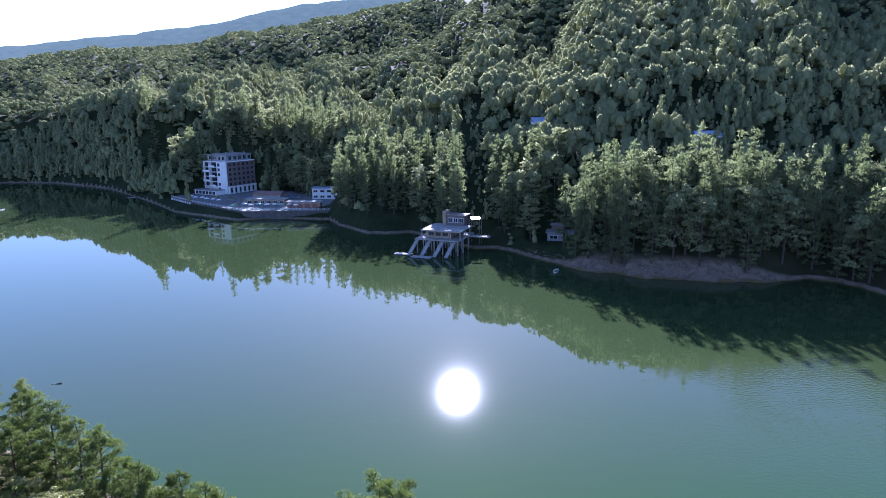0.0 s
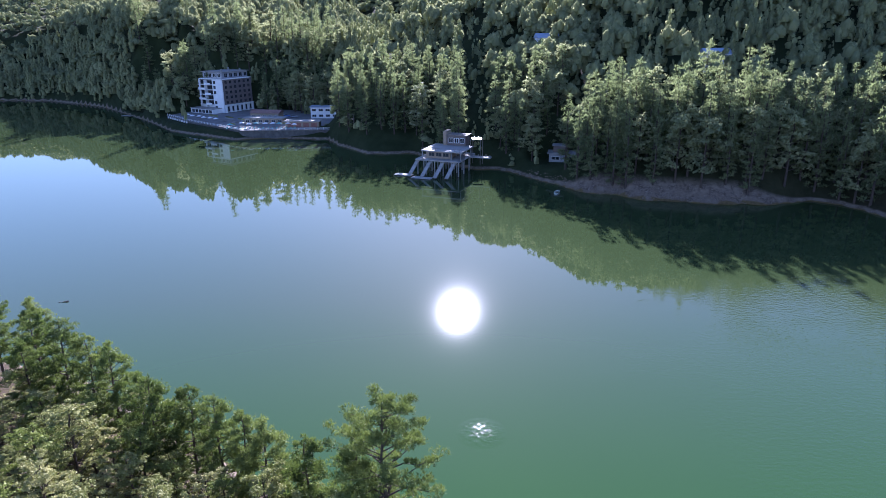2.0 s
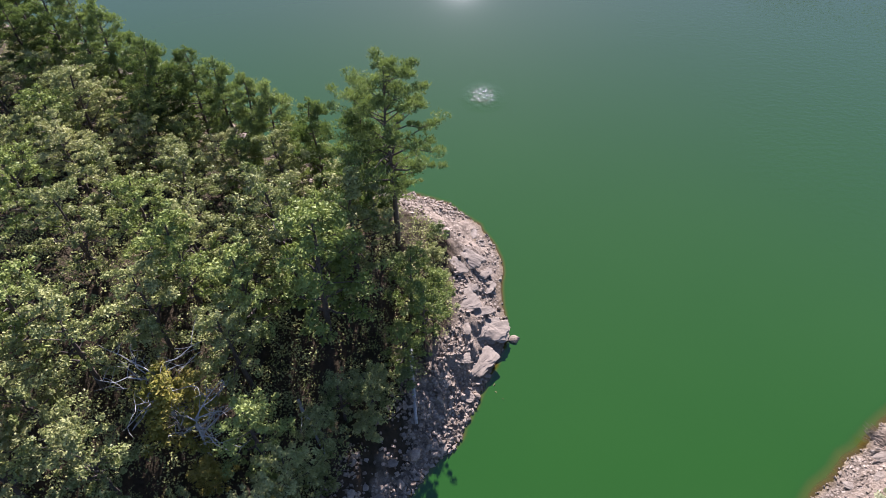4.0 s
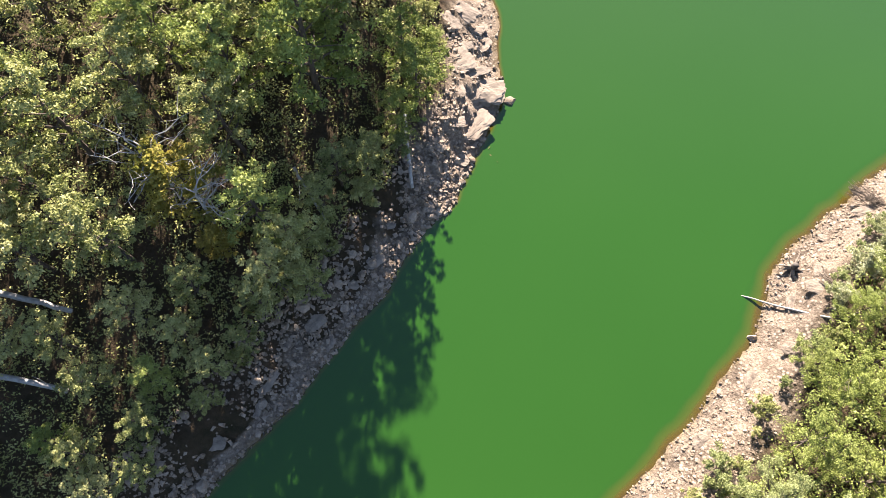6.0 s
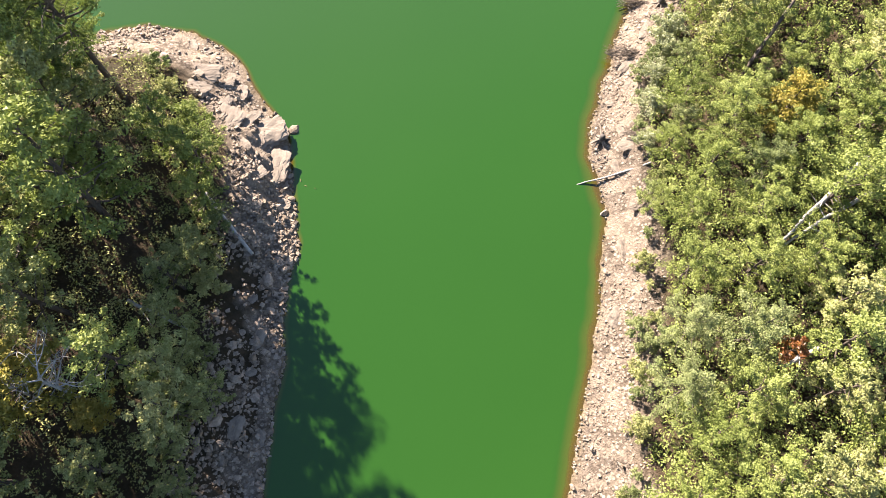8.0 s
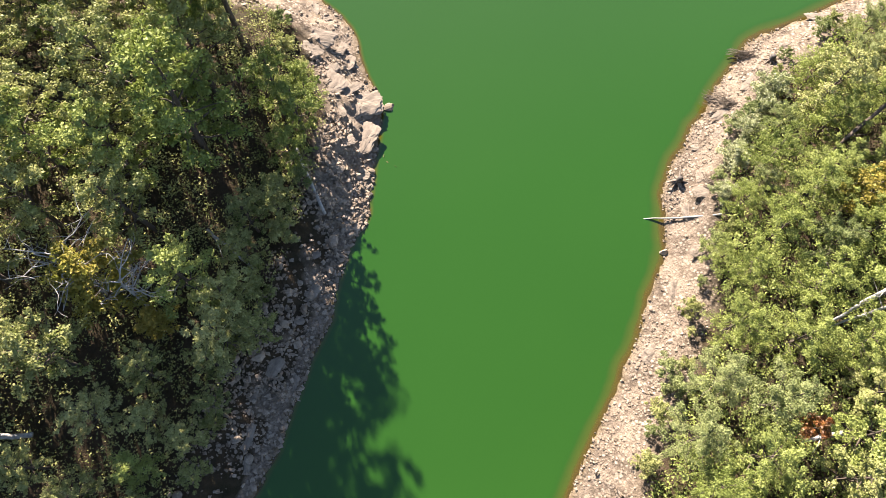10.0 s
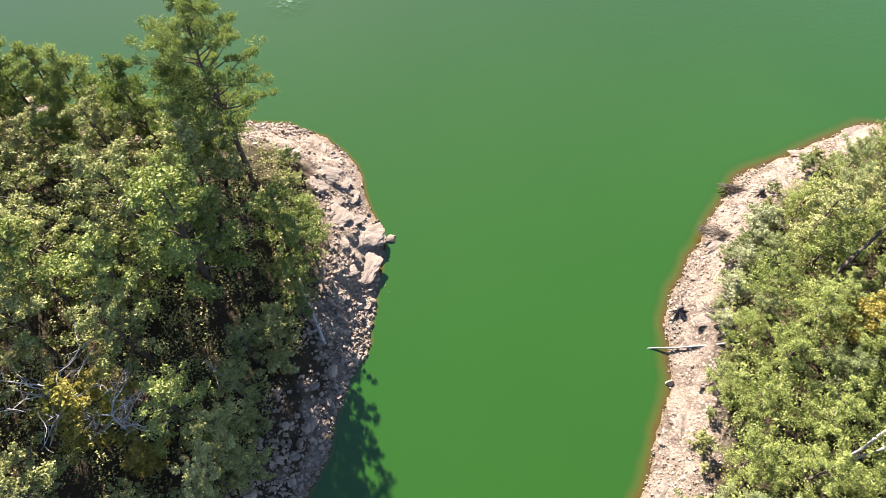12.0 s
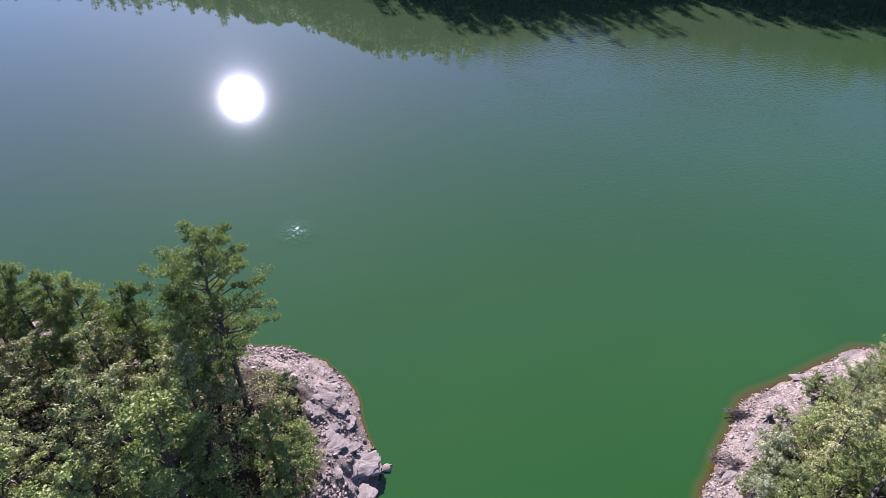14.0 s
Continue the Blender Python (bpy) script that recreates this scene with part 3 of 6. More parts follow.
def needle_tufts(rng, centres, radii, per, size, blades=3):
    """Upward tufts of narrow needle blades."""
    c, r = np.repeat(centres, per, 0), np.repeat(radii, per, 0)
    n = len(c)
    d = rng.normal(size=(n, 3))
    d /= np.linalg.norm(d, axis=1)[:, None]
    p = np.repeat(c + d * r * (rng.random((n, 1)) ** 0.4), blades, 0)
    m = len(p)
    way = rng.normal(size=(m, 3)) * 0.75 + np.array([0, 0, 0.7]) + np.repeat(d, blades, 0) * 0.5
    way /= np.linalg.norm(way, axis=1)[:, None]
    side = np.cross(way, rng.normal(size=(m, 3)))
    side /= np.linalg.norm(side, axis=1)[:, None]
    s = size * (0.7 + 0.6 * rng.random((m, 1)))
    v = np.stack([p - side * s * 0.15, p + side * s * 0.15, p + way * s * 1.3], 1).reshape(-1, 3)
    return v, np.arange(3 * m).reshape(-1, 3)


def limb_path(rng, start, az, rise, length, n=4, droop=0.0):
    t = np.linspace(0, 1, n)[:, None]
    out = np.array([math.cos(az), math.sin(az), 0.0])
    p = start + out * length * t + np.array([0, 0, 1.0]) * (rise * length * t - droop * length * t ** 2)
    p[1:] += rng.normal(size=(n - 1, 3)) * length * 0.05
    return p


def broadleaf(rng, h, spread, limbs, per, leaf, low=0.22, clump=0.95, sides=4, taper=0.62):
    """Trunk, limbs and crown of a broad-leaved tree of height h."""
    lean = rng.normal(size=2) * 0.03 * h
    tt = np.linspace(0, 0.93, 7)
    trunk = np.stack([lean[0] * tt ** 1.5 + rng.normal(size=7) * 0.012 * h * tt, lean[1] * tt ** 1.5 + rng.normal(size=7) * 0.012 * h * tt, tt * h], 1)
    trunk[0, 2] = -0.6
    wood = [tube(trunk, 0.017 * h * (1 - 0.88 * tt) + 0.015, 8)]
    cs, rs, twigs = [], [], []
    for k in range(limbs):
        q = low + (0.95 - low) * (k + rng.random()) / limbs
        base = np.array([np.interp(q * 0.93, tt, trunk[:, i]) for i in range(3)])
        u = (q - low) / (1 - low)
        wide = spread * (min(1, 0.6 + 1.4 * u) * (1 - u) ** taper + 0.12) * (0.75 + 0.5 * rng.random())
        path = limb_path(rng, base, k * 2.4 + rng.normal() * 0.5, 0.15 + 0.55 * q, wide)
        twigs.append(tube(path if sides > 3 else path[[0, 3]], np.linspace(0.008 * h * (1.15 - q) + 0.012, 0.012, 4 if sides > 3 else 2), sides))
        for w in (0.36, 0.52, 0.68, 0.84, 1.0) if sides > 3 else (0.5, 0.78, 1.0):
            e = np.array([np.interp(w, np.linspace(0, 1, 4), path[:, i]) for i in range(3)])
            cs.append(e + rng.normal(size=3) * np.array([0.45, 0.45, 0.25]) * clump)
            rs.append(np.array([1, 1, 0.30]) * clump * (0.45 + 0.75 * rng.random()) * (0.75 + 0.25 * w))
    cs.append(trunk[-1]), rs.append(np.array([0.7, 0.7, 0.8]) * clump)
    crown = leaf_quads(rng, np.array(cs), np.array(rs), per, leaf)
    return tubes(wood + twigs), crown


def pine(rng, h, spread, limbs, per, tuft, low=0.4, cone=0.55, clump=0.8, sides=4):
    """Trunk, limbs and clumped needle crown of a pine of height h."""
    tt = np.linspace(0, 1, 9)
    sway = np.cumsum(rng.normal(size=(9, 2)) * 0.006 * h, axis=0)
    trunk = np.stack([sway[:, 0], sway[:, 1], tt * h * 0.98], 1)
    trunk[0] = (0, 0, -0.8)
    wood = [tube(trunk, 0.0145 * h * (1 - 0.93 * tt) + 0.02, 8)]
    cs, rs, twigs = [], [], []
    for k in range(limbs):
        q = low + (0.97 - low) * ((k + rng.random()) / limbs)
        u = (q - low) / (1 - low)
        base = np.array([np.interp(q, tt, trunk[:, i]) for i in range(3)])
        wide = spread * ((1 - u) ** cone * (0.55 + 0.45 * min(1, u / 0.2)) + 0.10) * (0.6 + 0.6 * rng.random())
        path = limb_path(rng, base, k * 2.4 + rng.normal() * 0.6, 0.18 + 0.45 * u, wide, droop=0.12)
        twigs.append(tube(path if sides > 3 else path[[0, 3]], np.linspace(0.006 * h * (1.1 - u) + 0.012, 0.012, 4 if sides > 3 else 2), sides))
        for w in (0.4, 0.62, 0.82, 1.0) if wide > 2.4 else (0.55, 0.8, 1.0) if wide > 1.2 else (0.9,):
            e = np.array([np.interp(w, np.linspace(0, 1, 4), path[:, i]) for i in range(3)])
            cs.append(e + rng.normal(size=3) * 0.2 * clump + np.array([0, 0, 0.15 * clump]))
            rs.append(np.array([1, 1, 0.36]) * clump * (0.5 + 0.6 * rng.random()) * (0.75 + 0.25 * w))
    cs.append(trunk[-1]), rs.append(np.array([0.45, 0.45, 0.7]) * clump)
    crown = needle_tufts(rng, np.array(cs), np.array(rs), per, tuft)
    return tubes(wood + twigs), crown


TEMPLATES = {}


def tree_parts(key, maker, leaf_material, wood_material="bark"):
    if key not in TEMPLATES:
        rng = np.random.default_rng(sum(ord(ch) * (i + 3) for i, ch in enumerate(key)))
        (tv, tf), (cv, cf) = maker(rng)
        TEMPLATES[key] = (fast_mesh("trunk", tv, tf, wood_material, True), fast_mesh("crown", cv, cf, leaf_material))
    return TEMPLATES[key]


def plant(key, maker, leaf_material, x, y, size=1.0, turn=0.0, label="", group="", name="tree", z=None, tilt=0.0, wood="bark"):
    """One tree as a thing of its own; trees of one key share their meshes."""
    m = pose(x, y, ground_z(x, y) if z is None else z, tilt, 0, turn) @ Matrix.Diagonal((size, size, size, 1))
    t = empty(name, m, label, "tree" if name != "shrub" else "shrub", group)
    for n, me in zip(("trunk", "crown"), tree_parts(key, maker, leaf_material, wood)):
        o = new(n, me)
        o.parent = t
    return t


NEAR_KINDS = {
    "oak_a": (lambda g: broadleaf(g, 12, 3.9, 24, 70, 0.122, low=0.26, clump=0.62), "leaf", 12),
    "oak_b": (lambda g: broadleaf(g, 12, 3.5, 23, 70, 0.118, low=0.26, clump=0.60), "leaf", 12),
    "hornbeam": (lambda g: broadleaf(g, 12, 3.3, 26, 66, 0.116, low=0.18, clump=0.56), "leaf_bright", 12),
    "bank_a": (lambda g: broadleaf(g, 10, 3.9, 27, 112, 0.084, low=0.10, clump=0.68), "leaf_bright", 10),
    "bank_b": (lambda g: broadleaf(g, 10, 3.6, 27, 112, 0.082, low=0.10, clump=0.66), "leaf_grey", 10),
    "turning": (lambda g: broadleaf(g, 8, 2.4, 18, 59, 0.140, low=0.2, clump=0.64), "leaf_yellow", 8),
    "rust": (lambda g: broadleaf(g, 5, 1.3, 9, 44, 0.130, low=0.3, clump=0.40), "leaf_red", 5),
    "shrub_a": (lambda g: broadleaf(g, 3.2, 1.5, 12, 59, 0.102, low=0.05, clump=0.44), "leaf", 3.2),
    "shrub_b": (lambda g: broadleaf(g, 2.2, 1.3, 10, 59, 0.084, low=0.05, clump=0.40), "leaf_grey", 2.2),
    "willow": (lambda g: broadleaf(g, 2.4, 1.5, 14, 62, 0.085, low=0.03, clump=0.45), "leaf_pale", 2.4),
    "big_pine": (lambda g: pine(g, 25, 6.3, 58, 66, 0.25, low=0.42, cone=0.5, clump=1.0), "needle", 25),
    "pine_a": (lambda g: pine(g, 16, 3.7, 48, 42, 0.26, low=0.22, cone=0.7, clump=0.78), "needle", 16),
    "pine_b": (lambda g: pine(g, 15, 3.4, 46, 42, 0.26, low=0.24, cone=0.65, clump=0.78), "needle", 15),
}
WORDS = {"oak_a": "green oak with a broad leafy crown", "oak_b": "dark green oak with a rounded crown",
         "hornbeam": "light green hornbeam with layered leaves", "bank_a": "sunlit yellow-green bank tree with dense leaves",
         "bank_b": "grey-green bank tree with fine leaves", "turning": "young tree with yellow autumn leaves",
         "rust": "small sapling with rust red autumn leaves", "shrub_a": "low green shrub among the trees",
         "shrub_b": "low grey-green bush on the stony bank", "willow": "pale silvery-green bush on the stony bank", "big_pine": "tall old pine with clumped dark needles",
         "pine_a": "dark green pine with a bare lower trunk", "pine_b": "slender dark green pine"}


def near_tree(kind, x, y, h, rng, group):
    maker, leaf, full = NEAR_KINDS[kind]
    word = WORDS[kind] + (" on the wooded point" if group.startswith("point") else " on the bank")
    if kind in ("shrub_b", "willow"):
        word = WORDS[kind]
    return plant(kind, maker, leaf, x, y, h / full, rng.random() * 360, word, group,
                 "shrub" if kind.startswith("shrub") or kind == "willow" else "pine_tree" if "pine" in kind else "tree", tilt=rng.normal() * 2)


POINT, BANK = "point trees", "bank trees"
rng = np.random.default_rng(7)
placed = []


def free(x, y, gap):
    return all((x - a) ** 2 + (y - b) ** 2 > (gap * g) ** 2 for a, b, g in placed)


def put(kind, x, y, h, group, weight=1.0):
    if y < -24 or x - 2.2 * y > 66 or y < -4 and x + 2.6 * y < -45 or x < -48 - 0.42 * max(y, 0):
        return
    if group == POINT and "pine" not in kind and x < -10:
        h = h * (0.8 if y < 17 else 1.22 if y < 38 else 1.0)     # taller in the middle of the point, low along its shaded flank
    placed.append((x, y, weight))
    near_tree(kind, x, y, h, rng, group)


# the point: the tall pine at its tip, pines along its outer edge, broad-leaved trees inside
put("big_pine", -4.7, 47.8, 22.4, POINT, 1.1)
put("hornbeam", -2.9, 38.4, 10.5, POINT)
put("pine_a", -7.4, 49.6, 17.0, POINT, 0.6)
put("hornbeam", -1.6, 36.2, 9.5, POINT, 0.6)
for k, (x, y, h) in enumerate([(-57.5, 83, 14), (-51, 77.5, 15), (-46, 75.5, 14), (-42, 73, 14), (-36, 67.4, 13), (-33, 64.5, 14), (-29.3, 65.1, 13),
                               (-25, 62.9, 13), (-21.5, 59.7, 13), (-18.3, 57.5, 13), (-13, 54.5, 13.5), (-62, 90, 14), (-70, 92, 14)]):
    put(("pine_a", "pine_b")[k % 2], x, y, h + 2.0, POINT, 0.75)
for x, y, kind, h in [(-38, 43, "hornbeam", 13), (-31.5, 38.3, "oak_a", 12), (-26.8, 41.1, "hornbeam", 12), (-21.8, 35.7, "hornbeam", 11.5),
                      (-16.5, 34.0, "hornbeam", 11), (-10.6, 35.2, "hornbeam", 15), (-8.5, 42.5, "oak_b", 15), (-14.4, 41.2, "oak_a", 15),
                      (-25.1, 47, "oak_b", 12), (-37.2, 50, "oak_a", 12), (-33, 29.7, "hornbeam", 11), (-31, 23.5, "oak_a", 10),
                      (-25, 19.5, "oak_b", 10), (-14.3, 22.8, "hornbeam", 9.5), (-12.8, 17.6, "oak_a", 7.5), (-8.5, 27.8, "oak_b", 7.5),
                      (-22.3, 39.6, "oak_b", 11), (-10.2, 38.6, "hornbeam", 16), (-16.8, 29.8, "oak_b", 10), (-23.8, 31.8, "oak_a", 10),
                      (-20.0, 13.2, "oak_b", 8), (-15.6, 13.0, "oak_a", 6.5), (-26.5, 9.6, "oak_b", 9), (-28.5, 5, "hornbeam", 8), (-20.6, 24.0, "turning", 8.5),
                      (-17.6, 20.8, "turning", 4.5)]:
    put(kind, x, y, h, POINT)
for _ in range(2600):
    x, y = rng.uniform(-75, 2), rng.uniform(-20, 80)
    s = float(near_distance(np.array([x]), np.array([y]))[0])
    edge = 6.0 if y > 30 else 6.5
    if s > edge and math.hypot(x + 4, y - 30) < 85 and free(x, y, 3.5) and len(placed) < 84:
        kind = ("oak_a", "oak_b", "hornbeam", "oak_b", "hornbeam")[int(rng.integers(5))] if x > -52 else ("pine_a", "pine_b", "oak_a")[int(rng.integers(3))]
        put(kind, x, y, rng.uniform(6.5, 14.0) if x > -52 else rng.uniform(11, 14), POINT)
for _ in range(1500):
    x, y = rng.uniform(-62, -10), rng.uniform(42, 84)
    if float(near_distance(np.array([x]), np.array([y]))[0]) > 5.0 and free(x, y, 3.0) and len(placed) < 106:
        put(("oak_a", "hornbeam", "oak_b", "hornbeam")[int(rng.integers(4))], x, y, rng.uniform(7, 14), POINT)
n_point = len(placed)

# the bank across the inlet
for x, y, kind, h in [(39, 17.6, "bank_a", 7), (44.7, 18.5, "bank_a", 8), (39.3, 12.6, "bank_a", 8), (43.5, 10.5, "turning", 8), (35.3, 10.5, "bank_a", 7.5),
                      (31.5, 8.6, "bank_a", 6.5), (35.1, 5.0, "bank_a", 8), (28.2, 4.5, "bank_a", 7), (31, 1.5, "bank_a", 8), (24.5, 0.6, "bank_b", 7.5),
                      (27, -2.5, "bank_b", 8.5), (20.5, -3.0, "bank_b", 8), (33.5, -4.2, "oak_b", 9), (24, -5.6, "bank_a", 8.5), (28.4, -8.8, "oak_b", 9),
                      (15.6, -9.5, "bank_a", 8), (20.3, -11, "bank_a", 9), (25.5, -14, "oak_a", 9), (31, -12.5, "hornbeam", 9), (48, 24.6, "bank_a", 6),
                      (55.3, 27.0, "bank_b", 7), (57.5, 24, "oak_b", 8), (42.5, 20.8, "bank_b", 5), (48.5, 19.5, "bank_a", 7.5), (28.5, -5.2, "rust", 5), (61, 28, "bank_a", 7), (41.5, 7.5, "bank_a", 8), (45.2, 6.0, "bank_a", 8.5), (47.5, 9.5, "bank_a", 8), (38.4, 7.6, "bank_b", 7), (43.0, 1.0, "bank_a", 8), (34.8, 14.6, "bank_a", 5), (37.2, 16.0, "bank_b", 4.5), (30.5, 11.2, "bank_a", 4.5)]:
    put(kind, x, y, h, BANK, 0.8)
for _ in range(2500):
    x, y = rng.uniform(8, 85), rng.uniform(-45, 40)
    s = float(near_distance(np.array([x]), np.array([y]))[0])
    if s > 6.2 and math.hypot(x - 20, y - 5) < 52 and free(x, y, 3.3) and len(placed) < n_point + 84:
        put(("bank_a", "bank_b", "oak_b", "bank_a", "hornbeam")[int(rng.integers(5))], x, y, rng.uniform(6, 11), BANK)
for x, y, kind, h in [(37.4, 19.6, "willow", 2.6), (44.6, 25.0, "willow", 3.2), (43.0, 23.6, "willow", 2.6), (40.2, 22.0, "willow", 2.4), (34.6, 16.6, "willow", 1.8), (33.0, 13.0, "shrub_a", 2.2), (26.6, 7.4, "shrub_a", 2.0),
                      (22.4, 3.2, "shrub_b", 2.0), (16.8, -3.4, "shrub_a", 2.2), (12.2, -7.2, "shrub_a", 2.0)]:
    put(kind, x, y, h, BANK, 0.2)
for x, y, kind, h in [(-6.5, 26.8, "shrub_a", 3.2), (-9.8, 22, "shrub_a", 3), (-12.2, 18.5, "shrub_a", 2.6), (-5.5, 31, "shrub_a", 2.6), (-3.0, 31.8, "shrub_b", 2.2),
                      (-2.2, 40.5, "shrub_a", 3), (-0.8, 46.2, "shrub_a", 2.8), (-0.4, 50.2, "shrub_b", 2.2), (0.4, 43.6, "shrub_a", 2.0), (-6.0, 52, "shrub_a", 3), (-16.5, 12, "shrub_a", 2.6), (-9, 56, "shrub_b", 2.4), (-14, 60, "shrub_b", 2.4)]:
    put(kind, x, y, h, POINT, 0.2)

for x, y, kind, h in [(-6.2, 28.6, "oak_a", 7.5), (-9.6, 24.6, "oak_b", 7.5), (-11.6, 20.4, "oak_a", 7.5), (-3.4, 33.0, "hornbeam", 7.5), (-0.6, 38.8, "hornbeam", 8),
                      (-18.0, 11.0, "oak_b", 7.5), (-22.5, 6.5, "oak_a", 8), (-14.5, 16.2, "oak_b", 8.5), (-8.5, 55.5, "hornbeam", 7), (-13.5, 58.8, "oak_b", 7),
                      (-18.5, 61.5, "hornbeam", 7.5), (-24.0, 66.5, "oak_a", 7), (-30, 70.5, "oak_b", 8), (-9.5, 51, "oak_a", 8), (-16.5, 53, "oak_b", 8.5),
                      (-22.5, 3.0, "oak_b", 7), (-25.5, 1.5, "oak_a", 8), (-10.4, 17.6, "oak_b", 6), (-30, -2, "oak_a", 8), (-23.5, 14.5, "oak_a", 9),
                      (-19.5, 16.8, "oak_b", 9), (-22.0, 9.8, "hornbeam", 8.5), (-29, 12.5, "oak_b", 9), (-31, 18.5, "oak_a", 10), (-26.5, 4.2, "oak_b", 8), (-18.2, 8.2, "oak_b", 6), (-36, 60, "hornbeam", 9), (-40.5, 63.5, "oak_a", 9.5), (-32.5, 56.5, "oak_b", 9.5),
                      (-45, 66, "oak_b", 10), (-29.5, 59.5, "hornbeam", 9), (-50, 70, "oak_a", 10), (-24, 55, "oak_a", 9.5), (-43, 57, "oak_b", 10), (-55, 76, "oak_b", 10)]:
    put(kind, x, y, h, POINT, 0.5)

g = np.random.default_rng(77)
made = 0
for _ in range(4000):
    x, y = g.uniform(4, 72), g.uniform(-14, 36)
    s = float(near_distance(np.array([x]), np.array([y]))[0])
    if 3.2 < s < 5.0 and made < 34 and free(x, y, 1.4):
        put("shrub_b" if g.random() < 0.7 else "shrub_a", x, y, g.uniform(0.9, 2.3), BANK, 0.9)
        made += 1


def undergrowth(name, count, x0, x1, y0, y1, edge, material, label, seed, tall=1.5):
    """Low brambles and seedlings over the forest floor."""
    g = np.random.default_rng(seed)
    x, y = g.uniform(x0, x1, count * 4), g.uniform(y0, y1, count * 4)
    s = near_distance(x, y)
    ok = (s > edge) & (s < 45) & (fbm(x / 5, y / 5, seed, 3) + g.normal(size=len(x)) * 0.1 > -0.4)
    x, y = x[ok][:count], y[ok][:count]
    c = np.stack([x, y, land(x, y)[0] + 0.3 + tall * g.random(len(x)) ** 2], 1)
    v, f = leaf_quads(g, c, np.tile([0.75, 0.75, 0.4], (len(c), 1)), 15, 0.12)
    return tagged(new(name, fast_mesh(name, v, f, material)), label, "undergrowth", kind="stuff")


undergrowth("undergrowth", 9000, -66, 4, -8, 90, 5.6, "leaf", "low green undergrowth beneath the trees of the point", 51)
undergrowth("undergrowth", 11000, 8, 75, -35, 36, 5.0, "leaf_bright", "low bright green scrub along the bank", 52, 3.6)

# ---------------------------------------------------------------- woods of the far shore and hills
KEEP_CLEAR = [(-132, 428, 16), (-150, 402, 21), (-112, 384, 36), (-84, 364, 32), (-66, 380, 14), (3, 262, 15), (46, 262, 8), (46, 252, 9), (-188, 458, 20),
              (112, 278, 6), (51, 331, 5), (-45, 328, 4)]
LANES = [(16.0, 7.0, 395), (-5.5, 3.5, 330)]     # gaps in the trees behind the lake pavilion: x, half width, as far as y
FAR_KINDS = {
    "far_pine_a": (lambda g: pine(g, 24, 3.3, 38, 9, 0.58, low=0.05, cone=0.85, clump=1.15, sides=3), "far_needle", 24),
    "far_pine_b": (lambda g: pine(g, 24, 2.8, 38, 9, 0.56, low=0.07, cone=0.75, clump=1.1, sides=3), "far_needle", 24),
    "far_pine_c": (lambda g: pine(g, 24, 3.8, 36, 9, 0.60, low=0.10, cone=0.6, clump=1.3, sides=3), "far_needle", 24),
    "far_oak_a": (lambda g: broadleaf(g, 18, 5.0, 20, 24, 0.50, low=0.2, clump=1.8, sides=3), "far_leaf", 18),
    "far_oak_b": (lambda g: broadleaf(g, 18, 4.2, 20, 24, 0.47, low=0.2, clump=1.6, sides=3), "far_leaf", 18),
}
FAR_WORDS = {"far_pine_a": "dark conifer in the wood on the far shore", "far_pine_b": "slender conifer in the wood on the far shore",
             "far_pine_c": "broad dark pine in the wood on the far shore", "far_oak_a": "leafy tree in the wood on the far shore",
             "far_oak_b": "rounded leafy tree in the wood on the far shore"}


def clear_of_buildings(x, y):
    return all((x - a) ** 2 + (y - b) ** 2 > c * c for a, b, c in KEEP_CLEAR) and not any(abs(x - a) < w and y < b for a, w, b in LANES)


rng = np.random.default_rng(11)
far_trees = []
for th0, th1, s0, s1, count, gap, big in [(10, 36, 2.5, 32, 120, 4.6, 1.28), (36, 58, 6, 36, 60, 6.0, 1.24), (-9.5, 1.5, 9, 55, 56, 5.4, 1.15),
                                          (1.5, 10.5, 10, 55, 40, 5.6, 1.0), (-17, -8.5, 62, 130, 40, 6.2, 1.4), (-24, -17, 60, 120, 26, 7.0, 1.25)]:
    made = 0
    for _ in range(count * 40):
        th, s = rng.uniform(th0, th1), s0 + (s1 - s0) * rng.random() ** 1.2
        r = float(np.interp(th, *FAR_SHORE)) + s
        x, y = r * math.sin(radians(th)), r * math.cos(radians(th))
        if made < count and clear_of_buildings(x, y) and all((x - a) ** 2 + (y - b) ** 2 > gap * gap for a, b in far_trees):
            far_trees.append((x, y))
            made += 1
            k = rng.random()
            kind = ("far_pine_a" if k < 0.28 else "far_pine_b" if k < 0.55 else "far_pine_c" if k < 0.75 else "far_oak_a" if k < 0.88 else "far_oak_b")
            maker, leaf, full = FAR_KINDS[kind]
            h = (rng.uniform(18, 25) if "pine" in kind else rng.uniform(15, 21)) * big
            plant(kind, maker, leaf, x, y, h / full, rng.random() * 360, FAR_WORDS[kind], "far shore trees", "conifer_tree" if "pine" in kind else "tree")


plant("far_oak_pale", lambda g: broadleaf(g, 18, 3.2, 22, 26, 0.42, low=0.2, clump=1.4, sides=3), "leaf_pale", -9.5, 304, 1.45, 40,
      "tall silvery tree behind the lake pavilion", "far shore trees")
plant("far_oak_a", *FAR_KINDS["far_oak_a"][:2], -93, 433, 1.35, 80, "broad rounded tree behind the lakeside terrace", "far shore trees")


